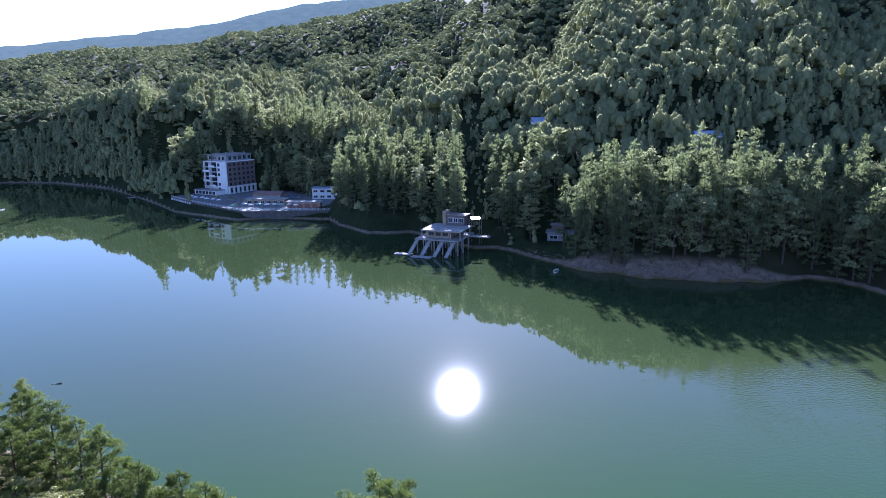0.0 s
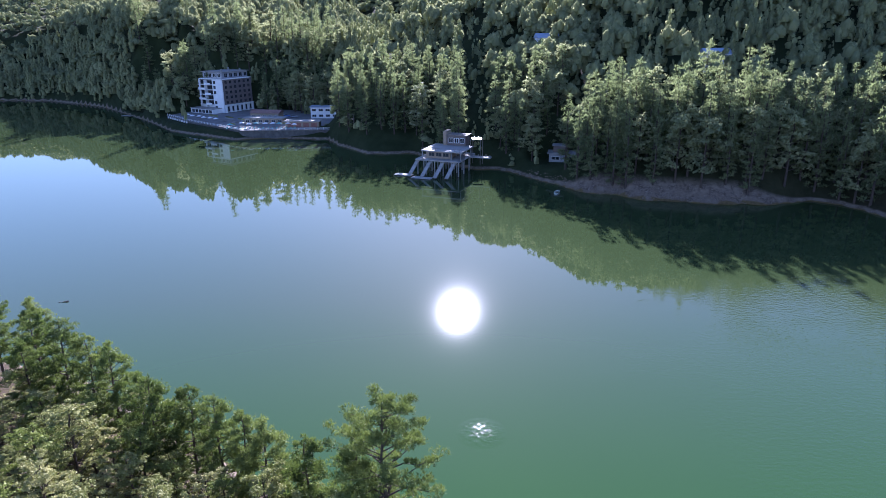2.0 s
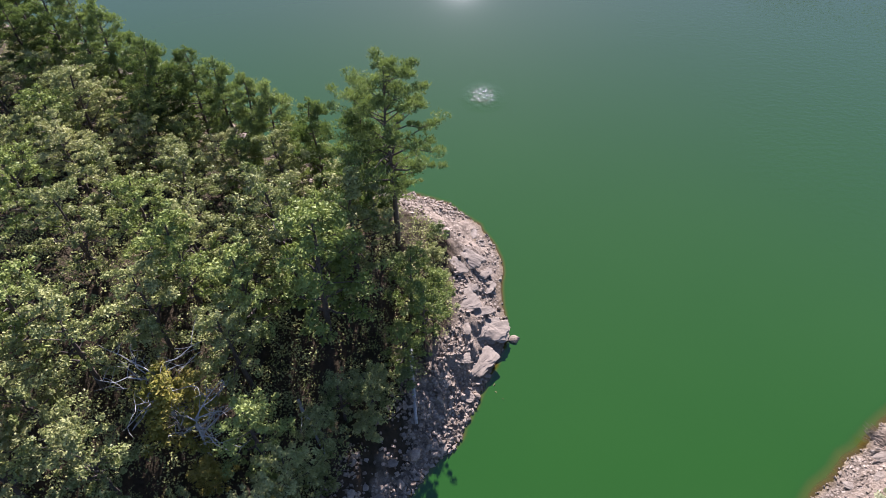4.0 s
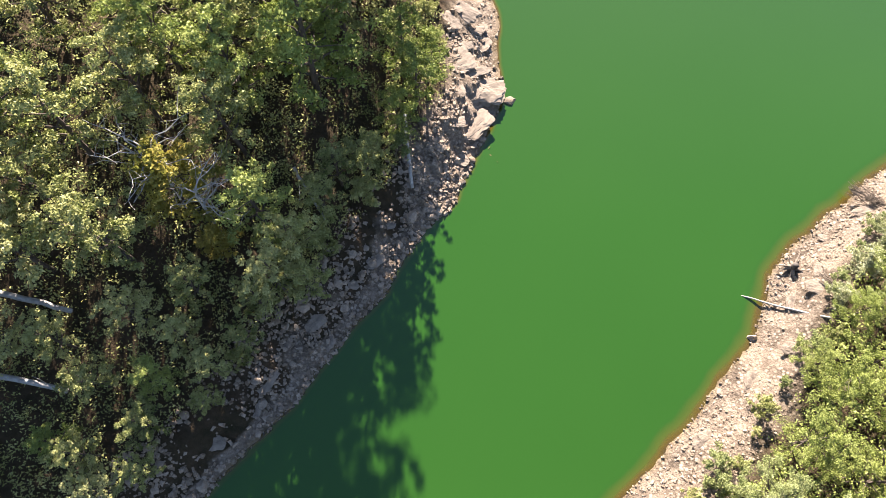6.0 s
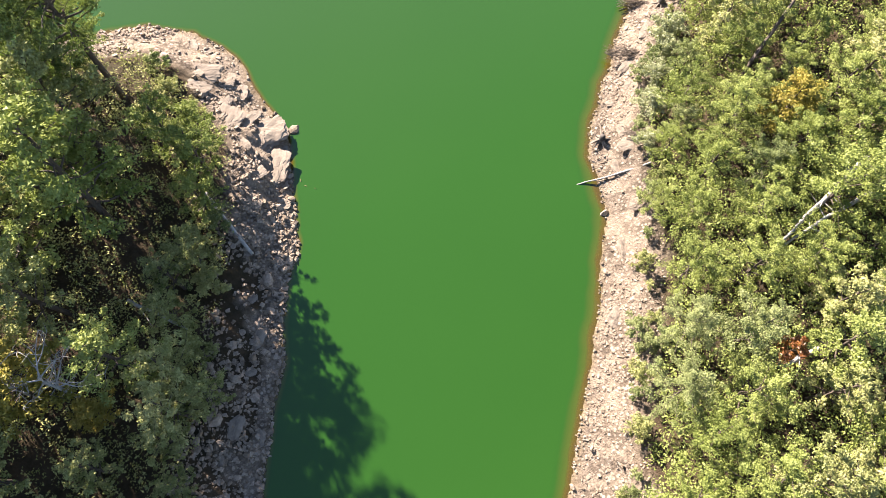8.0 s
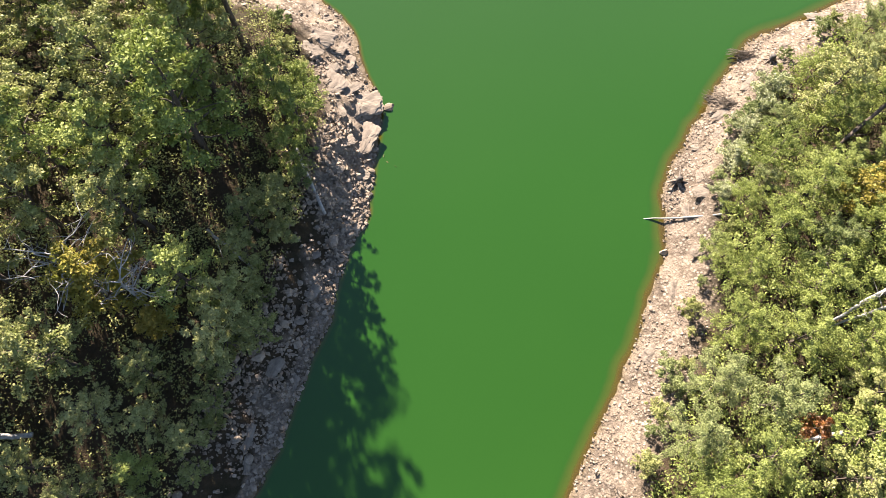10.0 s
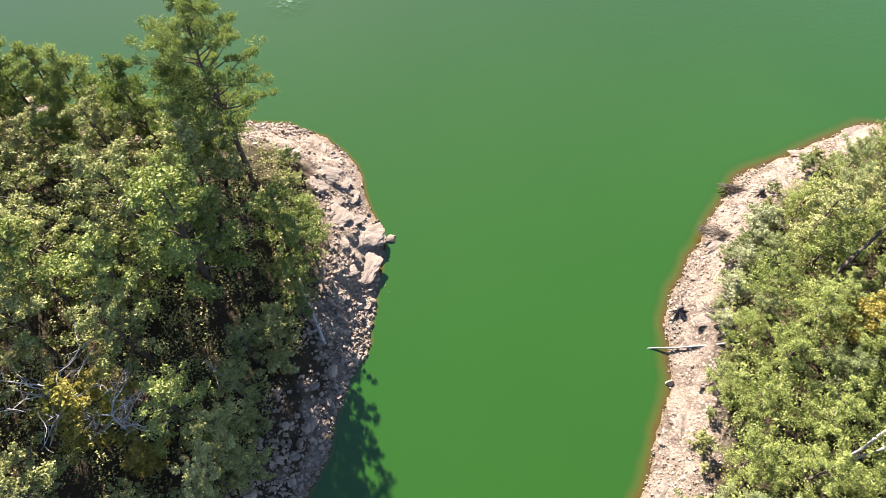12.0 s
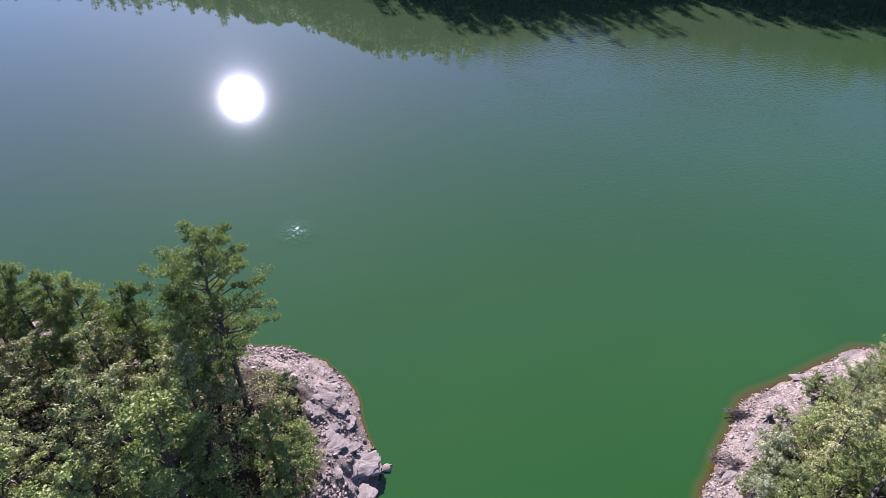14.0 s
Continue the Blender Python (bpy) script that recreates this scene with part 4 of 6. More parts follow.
def crown_clump(rng, lumps, sides, sprays, conical):
    """A far crown: rounded leafy lumps heaped into a dome or a spire; about one unit wide and high."""
    vs, fs, spots = [], [], []

    def lump(c, r, tall):
        spots.append((c, r))
        m, turn = len(vs), rng.random() * 6.28
        for e in (-0.35, 0.55):
            for k in range(sides):
                a = turn + 2 * math.pi * (k + (0.5 if e > 0 else 0)) / sides
                w = 0.90 * r * (0.82 + 0.36 * rng.random())
                vs.append(c + np.array([math.cos(a) * math.cos(e) * w, math.sin(a) * math.cos(e) * w, math.sin(e) * w * tall]))
        vs.append(c + np.array([0.1 * r * rng.normal(), 0.1 * r * rng.normal(), r * tall * (0.9 + 0.25 * rng.random())]))
        for k in range(sides):
            k2 = (k + 1) % sides
            fs.extend([(m + k, m + k2, m + sides + k), (m + k2, m + sides + k2, m + sides + k), (m + sides + k, m + sides + k2, m + 2 * sides)])

    for k in range(lumps):
        q = (k + 0.5) / lumps
        a = k * 2.4 + rng.normal() * 0.3
        if conical:
            w = 0.22 * (1 - q) ** 0.8
            lump(np.array([math.cos(a) * w, math.sin(a) * w, 0.08 + 0.80 * q]), 0.25 * (1 - 0.75 * q) + 0.02, 1.0)
        else:
            e = 1.45 * q ** 0.75
            w = 0.31 * (0.85 + 0.3 * rng.random())
            lump(np.array([math.cos(a) * math.cos(e) * w, math.sin(a) * math.cos(e) * w, 0.36 + math.sin(e) * w]), 0.17 + 0.10 * rng.random(), 1.0)
    # leafy sprays that break up the lumps' outlines
    for _ in range(sprays):
        n = rng.normal(size=3)
        c, r = spots[int(rng.integers(len(spots)))]
        n /= np.linalg.norm(n)
        n[2] = abs(n[2]) if n[2] < -0.2 else n[2]
        p = c + n * r * (0.80 + 0.3 * rng.random())
        n = n + rng.normal(size=3) * 0.30
        a = np.cross(n, rng.normal(size=3))
        a /= np.linalg.norm(a)
        b = np.cross(n, a) / np.linalg.norm(n)
        w = 0.50 * r * (0.35 + 0.3 * rng.random()) * (1.0 if conical else 0.75)
        m = len(vs)
        vs.extend([p + a * w, p - a * w * 0.6 + b * w * 0.9, p - a * w * 0.6 - b * w * 0.9])
        fs.append((m, m + 1, m + 2))
    return np.array(vs), np.array(fs)


def spread_woods(name, r0, r1, th0, th1, spacing, size, height, conifers, lumps, sides, sprays, label, seed, skip_near=0.0, lanes=True, reach=9999, lift=0.28):
    rng = np.random.default_rng(seed)
    crowns = [crown_clump(rng, lumps, sides, sprays, k >= 4) for k in range(6)]
    pts = []
    r = r0
    while r < r1:
        n = int(radians(th1 - th0) * r / spacing)
        th = th0 + (th1 - th0) * (np.arange(n) + rng.random(n)) / max(n, 1)
        rr = r + rng.random(n) * spacing
        pts.append(np.stack([rr * np.sin(np.radians(th)), rr * np.cos(np.radians(th)), th, rr], 1))
        r += spacing
    pts = np.concatenate(pts)
    f = pts[:, 3] - np.interp(pts[:, 2], *FAR_SHORE)
    ok = (f > skip_near) & (f < reach)
    for a, b, c in KEEP_CLEAR:
        ok &= np.hypot(pts[:, 0] - a, pts[:, 1] - b) > c
    for a, w, b in LANES if lanes else ():
        ok &= (np.abs(pts[:, 0] - a) > w) | (pts[:, 1] > b)
    for a, b in far_trees:
        ok &= np.hypot(pts[:, 0] - a, pts[:, 1] - b) > 3.4
    pts = pts[ok]
    z = land(pts[:, 0], pts[:, 1])[0]
    needle = fbm(pts[:, 0] / 60, pts[:, 1] / 60, 91, 2) + rng.normal(size=len(pts)) * 0.2 < conifers
    vs, fs, at = [], [], 0
    for k in range(6):
        sel = np.where((needle == (k >= 4)) & (rng.integers(0, 2 if k >= 4 else 4, len(pts)) == (k - 4 if k >= 4 else k)))[0]
        cv, cf = crowns[k]
        for i in sel:
            a = rng.random() * 6.28
            w = size * (0.65 + 0.75 * rng.random()) * (0.8 if k >= 4 else 1)
            h = height * (0.7 + 0.6 * rng.random())
            v = np.stack([(cv[:, 0] * math.cos(a) - cv[:, 1] * math.sin(a)) * w + pts[i, 0], (cv[:, 0] * math.sin(a) + cv[:, 1] * math.cos(a)) * w + pts[i, 1],
                          cv[:, 2] * h * (1 - lift) + h * lift + z[i]], 1)
            vs.append(v), fs.append(cf + at)
            at += len(cv)
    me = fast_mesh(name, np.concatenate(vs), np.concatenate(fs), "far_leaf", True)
    return tagged(new(name, me), label, "forest", kind="stuff")


spread_woods("shore_woods", 240, 520, -44, 58, 6.3, 9.4, 15.5, -0.25, 5, 4, 110, "mixed wood of the lower slopes above the far shore", 21, 26, lift=0.15)
spread_woods("shore_thicket", 232, 420, -16, 58, 5.0, 6.0, 7.5, 0.1, 3, 4, 24, "dense young growth beneath the trees of the far shore", 27, 6, False, lift=-0.12)
spread_woods("cove_thicket", 380, 680, -44, -16, 5.5, 6.4, 9, 0.0, 3, 4, 24, "young growth along the shore of the cove", 28, 3, True, 60, -0.12)
spread_woods("cove_woods", 385, 700, -44, -7, 5.8, 8.6, 15.5, -0.05, 7, 4, 100, "dark mixed wood behind the lakeside terrace", 25, 5, lift=0.06)
spread_woods("hill_woods", 520, 880, -44, 50, 7.6, 10.8, 11.5, -0.6, 4, 4, 60, "dense leafy wood on the hillside above the lake", 22, 10)
spread_woods("ridge_woods", 880, 1390, -44, 2, 8.2, 11.6, 10.5, -0.6, 3, 4, 16, "leafy wood on the hazy hills behind", 23, 10)
spread_woods("upper_woods", 880, 1110, 2, 42, 8.2, 11.6, 10.5, -0.6, 3, 4, 20, "leafy wood near the crest of the hill", 24, 10)

# ---------------------------------------------------------------- shore stones
def stone_mesh(name, seed, rough, flat, material, sub=2, planes=7):
    g = np.random.default_rng(seed)
    bm = bmesh.new()
    bmesh.ops.create_icosphere(bm, subdivisions=sub, radius=0.5)
    cuts = [(Vector(g.normal(size=3)).normalized(), 0.26 + 0.16 * g.random()) for _ in range(planes)]
    off = Vector(g.normal(size=3) * 10)
    for v in bm.verts:
        for n, d in cuts:
            k = v.co.dot(n)
            if k > d:
                v.co -= n * (k - d) * 0.92
        v.co += v.co.normalized() * noise.noise(v.co * 3 + off) * rough + v.co.normalized() * noise.noise(v.co * 8 + off) * rough * 0.6 + v.co.normalized() * noise.noise(v.co * 19 + off) * rough * 0.3
        v.co.z *= flat
    me = bpy.data.meshes.new(name)
    bm.to_mesh(me)
    bm.free()
    me.materials.append(MAT[material])
    return me


STONES = [stone_mesh("boulder", 40 + k, 0.10, (0.75, 0.6, 0.85, 0.5, 0.7, 0.45)[k], "stone") for k in range(6)]
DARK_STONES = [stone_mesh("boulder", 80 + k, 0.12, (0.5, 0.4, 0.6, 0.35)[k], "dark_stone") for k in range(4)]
SLABS = [stone_mesh("rock_outcrop", 60 + k, 0.17, 0.55, "bedrock", 4, 8) for k in range(4)]


def lay(me, name, x, y, sx, sy, sz, turn, label, category, group, sink=0.25, tip=0.0):
    o = new(name, me)
    z = max(ground_z(x, y), -0.25)
    o.matrix_basis = pose(x, y, z + sz * (0.3 - sink), tip, tip * 0.5, turn) @ Matrix.Diagonal((sx, sy, sz, 1))
    return tagged(o, label, category, group)


rng = np.random.default_rng(31)
# bedrock ribs at the tip of the point and along its shore
for x, y, sx, sy, sz, turn in [(6.0, 38.6, 2.6, 1.6, 1.7, 20), (4.6, 36.2, 2.4, 1.4, 1.5, 60), (4.0, 40.8, 2.8, 1.3, 1.3, -10), (4.8, 46.6, 2.8, 1.2, 1.1, 15),
                               (-7.2, 15.0, 2.6, 1.5, 1.0, 55), (-10.6, 15.2, 2.2, 1.5, 1.0, 20), (-14.4, 10.2, 2.6, 1.4, 1.0, 40), (44.4, 27.6, 2.6, 1.2, 0.9, 30),
                               (40.6, 25.4, 3.4, 1.2, 0.9, 10), (33.8, 17.4, 3.0, 1.6, 0.7, 30), (57, 33, 4.0, 1.6, 1.0, 5), (65, 34, 4.0, 2.0, 1.1, -10)]:
    lay(SLABS[int(rng.integers(4))], "rock_outcrop", x, y, sx * 0.95, sy * 0.9, sz * 0.30, turn + rng.normal() * 30, "brown weathered bedrock rib on the lake shore", "rock", "bedrock ribs", 0.32, rng.normal() * 8)
ledge_rng = np.random.default_rng(88)
for x, y in [(4.6, 51.6), (3.6, 53.0), (2.4, 48.2), (4.4, 46.4), (5.2, 44.8), (3.0, 43.6), (5.0, 41.6), (6.2, 40.2), (4.2, 38.6), (5.4, 36.8), (2.6, 38.4), (2.2, 34.8),
             (0.4, 31.8), (2.4, 31.6), (-2.4, 28.4), (-0.6, 26.6), (-4.4, 24.4), (-5.6, 21.0), (-7.6, 18.8), (-9.4, 13.6), (-12.8, 13.6), (-15.2, 8.2), (-18.4, 5.2),
             (36.2, 22.8), (38.6, 23.4), (34.4, 19.2), (31.6, 16.4), (46.8, 28.2), (50.6, 30.6), (30.4, 12.2), (26.8, 9.6), (22.2, 5.0)]:
    w = ledge_rng.uniform(0.7, 1.5)
    lay(SLABS[int(ledge_rng.integers(4))], "rock_outcrop", x, y, w * 1.5, w * 1.0, w * 0.34, 25 + ledge_rng.normal() * 55, "low brown bedrock ledge on the lake shore", "rock", "bedrock ledges",
        0.3, ledge_rng.normal() * 5)
for x, y, sx, sy, sz, turn, tip in ((5.3, 38.9, 5.0, 3.6, 1.0, 15, 5), (4.0, 35.4, 4.2, 3.2, 0.9, 60, -4), (2.8, 48.2, 4.6, 2.2, 0.7, -38, 8), (1.6, 46.4, 3.8, 2.0, 0.6, -30, 6),
                                    (2.4, 41.6, 4.0, 3.0, 0.8, 40, 4)):
    lay(SLABS[int(ledge_rng.integers(4))], "rock_outcrop", x, y, sx, sy, sz, turn, "large rounded brown bedrock outcrop at the water", "rock", "bedrock ribs", 0.3, tip)
lay(DARK_STONES[2], "boulder", 7.7, 38.4, 1.5, 1.1, 1.0, 20, "dark boulder standing in the shallow water", "boulder", "", 0.1)
lay(STONES[1], "boulder", -2.2, 25.4, 1.5, 1.2, 1.1, 50, "large pale rounded boulder on the stony shore", "boulder", "", 0.1)
lay(STONES[2], "boulder", 27.9, 13.7, 0.9, 0.7, 0.8, 10, "pale boulder at the water's edge", "boulder", "", 0.1)


def shore_spots(count, s_low, s_high, reach, seed):
    """Points on the bare strip along the near shore."""
    g = np.random.default_rng(seed)
    x, y = g.uniform(-40, 80, count * 60), g.uniform(-25, 70, count * 60)
    s = near_distance(x, y) + fbm(x / 7, y / 7, 3, 4)
    strip = np.where(x + 0.4 * y > 12, 0.8, 1.0)
    ok = (s > s_low) & (s < s_high * strip) & (np.hypot(x - 10, y - 22) < reach) & (y < 62)
    # stones lie in drifts
    ok &= fbm(x / 6, y / 6, 17, 3) + g.normal(size=len(x)) * 0.35 > np.where(x + 0.4 * y > 17, 0.02, -0.15)
    return x[ok][:count], y[ok][:count]


bx, by = shore_spots(190, 0.15, 6.0, 62, 33)
lx, ly = shore_spots(500, 0.15, 6.2, 40, 34)
left = (lx + 0.4 * ly < 13)
bx, by = np.concatenate([bx, lx[left][:170]]), np.concatenate([by, ly[left][:170]])
for x, y in zip(bx, by):
    w = 0.32 + 0.75 * rng.random() ** 2.5
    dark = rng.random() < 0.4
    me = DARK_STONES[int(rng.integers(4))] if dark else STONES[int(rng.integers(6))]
    if x - 0.5 * y > 0:
        w *= 0.62
    lay(me, "boulder", x, y, w * rng.uniform(0.8, 1.4), w * rng.uniform(0.7, 1.1), w * rng.uniform(0.5, 0.9), rng.random() * 360,
        "brown angular boulder on the stony lake shore" if dark else "pale grey boulder on the stony lake shore", "boulder", "shore boulders", 0.12, rng.normal() * 12)

# rubble: small angular stones
rx_, ry_ = shore_spots(16500, -0.6, 6.6, 66, 35)
rz_ = np.maximum(land(rx_, ry_)[0], -0.3)
unit = np.array([(-1, -1, -1), (1, -1, -1), (1, 1, -1), (-1, 1, -1), (-0.7, -0.6, 1), (0.8, -0.7, 0.8), (0.6, 0.7, 1), (-0.8, 0.6, 0.9)]) * 0.5
quads = np.array([(0, 3, 2, 1), (4, 5, 6, 7), (0, 1, 5, 4), (1, 2, 6, 5), (2, 3, 7, 6), (3, 0, 4, 7)])
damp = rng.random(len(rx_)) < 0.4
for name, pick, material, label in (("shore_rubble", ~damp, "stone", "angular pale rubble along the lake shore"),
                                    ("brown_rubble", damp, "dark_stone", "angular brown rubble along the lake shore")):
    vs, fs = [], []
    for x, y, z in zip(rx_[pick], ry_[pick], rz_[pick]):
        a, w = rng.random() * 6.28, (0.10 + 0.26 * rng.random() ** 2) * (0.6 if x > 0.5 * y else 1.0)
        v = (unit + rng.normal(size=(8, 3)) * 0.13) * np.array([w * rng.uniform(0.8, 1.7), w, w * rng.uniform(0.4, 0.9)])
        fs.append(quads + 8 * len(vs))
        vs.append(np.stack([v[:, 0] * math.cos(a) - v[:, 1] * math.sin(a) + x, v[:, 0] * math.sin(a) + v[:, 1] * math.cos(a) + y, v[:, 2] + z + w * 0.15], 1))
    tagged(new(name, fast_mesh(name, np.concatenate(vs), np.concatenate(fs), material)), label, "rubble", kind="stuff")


# stones washed bare below the trees of the far shore
g = np.random.default_rng(36)
fth = g.uniform(7.5, 27, 1500)
fr = np.interp(fth, *FAR_SHORE) + g.uniform(-2, 9, 1500)
fx, fy = fr * np.sin(np.radians(fth)), fr * np.cos(np.radians(fth))
fz = land(fx, fy)[0]
shown = (fz > -0.2) & (fz < 2.6)
vs, fs = [], []
for x, y, z in zip(fx[shown], fy[shown], fz[shown]):
    w = 0.15 + 0.55 * g.random() ** 2
    v = (unit + g.normal(size=(8, 3)) * 0.13) * np.array([w * g.uniform(0.8, 1.7), w, w * g.uniform(0.5, 0.9)])
    fs.append(quads + 8 * len(vs))
    vs.append(v + np.array([x, y, z + w * 0.1]))
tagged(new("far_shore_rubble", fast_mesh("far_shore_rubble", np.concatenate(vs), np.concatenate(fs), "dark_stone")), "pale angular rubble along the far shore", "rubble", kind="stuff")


# ---------------------------------------------------------------- driftwood, logs and dead trees
def log(name, points, r0, r1, material, label, category="log", stubs=0, seed=0):
    g = np.random.default_rng(seed)
    p = np.array(points, float)
    k = np.linspace(0, 1, 7)
    path = np.stack([np.interp(k, np.linspace(0, 1, len(p)), p[:, i]) for i in range(3)], 1)
    path[1:-1] += g.normal(size=(5, 3)) * 0.06
    made = [tube(path, np.linspace(r0, r1, 7), 9)]
    for _ in range(stubs):
        b = path[int(g.integers(1, 6))]
        d = g.normal(size=3)
        d[2] = abs(d[2]) * 0.6
        d /= np.linalg.norm(d)
        ln = 0.6 + 2.0 * g.random()
        made.append(tube([b, b + d * ln * 0.6, b + d * ln + g.normal(size=3) * 0.1], [min(r1 * 0.7, 0.055), min(r1 * 0.45, 0.035), 0.012], 5))
    vs, fs = tubes(made)
    n = 9
    fs = list(fs) + [tuple(range(n - 1, -1, -1)), tuple(6 * n + j for j in range(n))]
    return tagged(solid(name, vs, fs, material, smooth=True), label, category)


def over(x, y, up):
    return (x, y, max(ground_z(x, y), 0) + up)


log("driftwood_log", [(27.6, 17.6, -0.05), (30.2, 16.5, 0.40), over(33.6, 14.7, 0.25)], 0.055, 0.11, "dead", "bleached log reaching from the bank into the water", stubs=0, seed=1)
log("fallen_trunk", [over(-2.9, 35.4, 0.5), over(-2.5, 31.5, 0.4), over(-2.1, 27.9, 0.3)], 0.24, 0.15, "dead", "grey fallen trunk lying down the stony slope", stubs=2, seed=2)
log("fallen_trunk", [over(-35.5, 16.6, 1.2), over(-28.6, 14.9, 2.0)], 0.26, 0.2, "dead", "pale fallen trunk among the trees", stubs=1, seed=3)
log("fallen_trunk", [over(-36, 10.6, 1.2), over(-28.6, 8.9, 1.6)], 0.26, 0.2, "dead", "pale fallen trunk among the trees", stubs=1, seed=4)
log("fallen_trunk", [(33.6, 1.8, 8.2), (39.1, 2.6, 9.0), (44.5, 3.3, 9.8)], 0.10, 0.26, "dead", "white dead trunk lying in the tree crowns", stubs=7, seed=5)
log("fallen_trunk", [(33.9, 1.5, 8.0), (38.3, 1.3, 8.8), (44.0, 0.8, 9.4)], 0.08, 0.20, "dead", "white dead trunk lying in the tree crowns", stubs=6, seed=6)
log("fallen_trunk", [(27.2, -5.6, 8.0), (30.2, -6.0, 8.6)], 0.13, 0.22, "dead", "short white dead trunk in the tree crowns", stubs=2, seed=7)
log("dead_snag", [over(42.6, 15.6, 0.5), (44.1, 16.0, 9.0), (52.9, 19.0, 11.5)], 0.24, 0.13, "bark", "leaning bare brown trunk above the bank", "dead tree", 2, 8)
log("dead_snag", [over(34.2, -2.2, 0), (33.0, 0.0, 5.5), (31.0, 3.6, 9.6)], 0.18, 0.08, "dark_wood", "bare dark snag among the bank trees", "dead tree", 6, 9)
log("dead_snag", [over(38.6, 1.6, 0), (37.8, 3.1, 5.0), (35.6, 6.2, 9.6)], 0.16, 0.06, "dark_wood", "bare dark snag among the bank trees", "dead tree", 6, 19)
log("fallen_trunk", [over(-12.5, 28.4, 1.2), over(-9.6, 23.8, 1.2)], 0.16, 0.1, "dead", "grey fallen trunk half hidden by leaves", stubs=2, seed=10)


def root_stump(x, y, w, label):
    g = np.random.default_rng(int(x * 10))
    z = ground_z(x, y)
    t = empty("tree_stump", pose(x, y, z, 0, 0, g.random() * 360), label, "stump", "stumps")
    vs, fs = tube([(0, 0, -0.2), (0, 0, 0.25 * w), (0.05, 0.02, 0.7 * w)], [0.34 * w, 0.26 * w, 0.2 * w], 9)
    fs = list(fs) + [tuple(range(18, 27))]
    solid("stump", vs, fs, "dark_wood", t, smooth=True)
    for k in range(9):
        a = k * 0.7 + g.normal() * 0.2
        ln = w * (0.7 + 0.7 * g.random())
        d = np.array([math.cos(a), math.sin(a), 0])
        vs, fs = tube([d * 0.15 * w + (0, 0, 0.25 * w), d * ln * 0.55 + (0, 0, 0.35 * w * g.random()), d * ln + (0, 0, -0.05 + 0.3 * w * g.random())],
                      [0.11 * w, 0.075 * w, 0.02], 6)
        solid("root", vs, fs, "twig", t, smooth=True)


root_stump(32.5, 20.0, 1.3, "dark weathered stump with spread roots at the water")
root_stump(47.9, 29.3, 1.4, "dark weathered stump with spread roots on the shore")


def brush_drift(x, y, length, width, turn, count, seed):
    """A drift of washed-up twigs and roots, matted along one way."""
    g = np.random.default_rng(seed)
    made = []
    for _ in range(count):
        u, v, a = g.uniform(-0.5, 0.5) * length, g.normal() * 0.25 * width, g.normal() * 0.28
        ln, z = length * g.uniform(0.18, 0.42), 0.1 + 0.35 * g.random() * math.exp(-(v / width) ** 2 * 4)
        d = np.array([math.cos(a), math.sin(a), 0.06 * g.normal()]) * ln / 2
        p = np.array([u, v, z])
        r = g.uniform(0.012, 0.04)
        made.append(tube([p - d, p + g.normal(size=3) * 0.05, p + d], [r * 0.6, r, r * 0.4], 4))
    ob = solid("brush_drift", *tubes(made), "twig", smooth=True)
    ob.matrix_basis = pose(x, y, ground_z(x, y), 0, 0, turn)
    return tagged(ob, "drift of grey-brown twigs washed up on the shore", "brush", "brush drifts")


brush_drift(41.4, 26.2, 4.6, 1.5, -39, 170, 1)
brush_drift(43.9, 24.5, 1.8, 1.6, -20, 90, 2)
brush_drift(46.8, 31.4, 3.8, 1.0, -30, 110, 3)
brush_drift(34.6, 17.8, 2.6, 0.7, -60, 60, 4)


def dead_tree(x, y, h, seed):
    g = np.random.default_rng(seed)
    t = empty("dead_tree", pose(x, y, ground_z(x, y)), "bleached leafless dead tree with tangled bare branches", "dead tree")
    trunk = np.array([(0, 0, -0.5), (0.2, 0.1, h * 0.4), (0.1, 0.5, h * 0.75), (0.5, 0.3, h)])
    vs, fs = tube(trunk, [0.17, 0.12, 0.08, 0.03], 8)
    solid("trunk", vs, fs, "dead", t, smooth=True)
    for k in range(15):
        q = 0.55 + 0.45 * k / 15
        b = np.array([np.interp(q, [0, 0.4, 0.75, 1], trunk[:, i]) for i in range(3)])
        p = limb_path(g, b, k * 2.4 + g.normal(), 0.35, 1.8 + 2.2 * g.random(), 5)
        made = [tube(p, np.linspace(0.06, 0.02, 5), 6)]
        for w in (1, 2, 2, 3, 3, 4, 4):
            made.append(tube(limb_path(g, p[w], g.random() * 6.28, 0.3, 0.5 + 0.9 * g.random(), 3), [0.024, 0.016, 0.009], 4))
        solid("branch", *tubes(made), "dead", t, smooth=True)


dead_tree(-21.4, 24.6, 9.5, 5)
dead_tree(-18.5, 22.4, 8.0, 6)

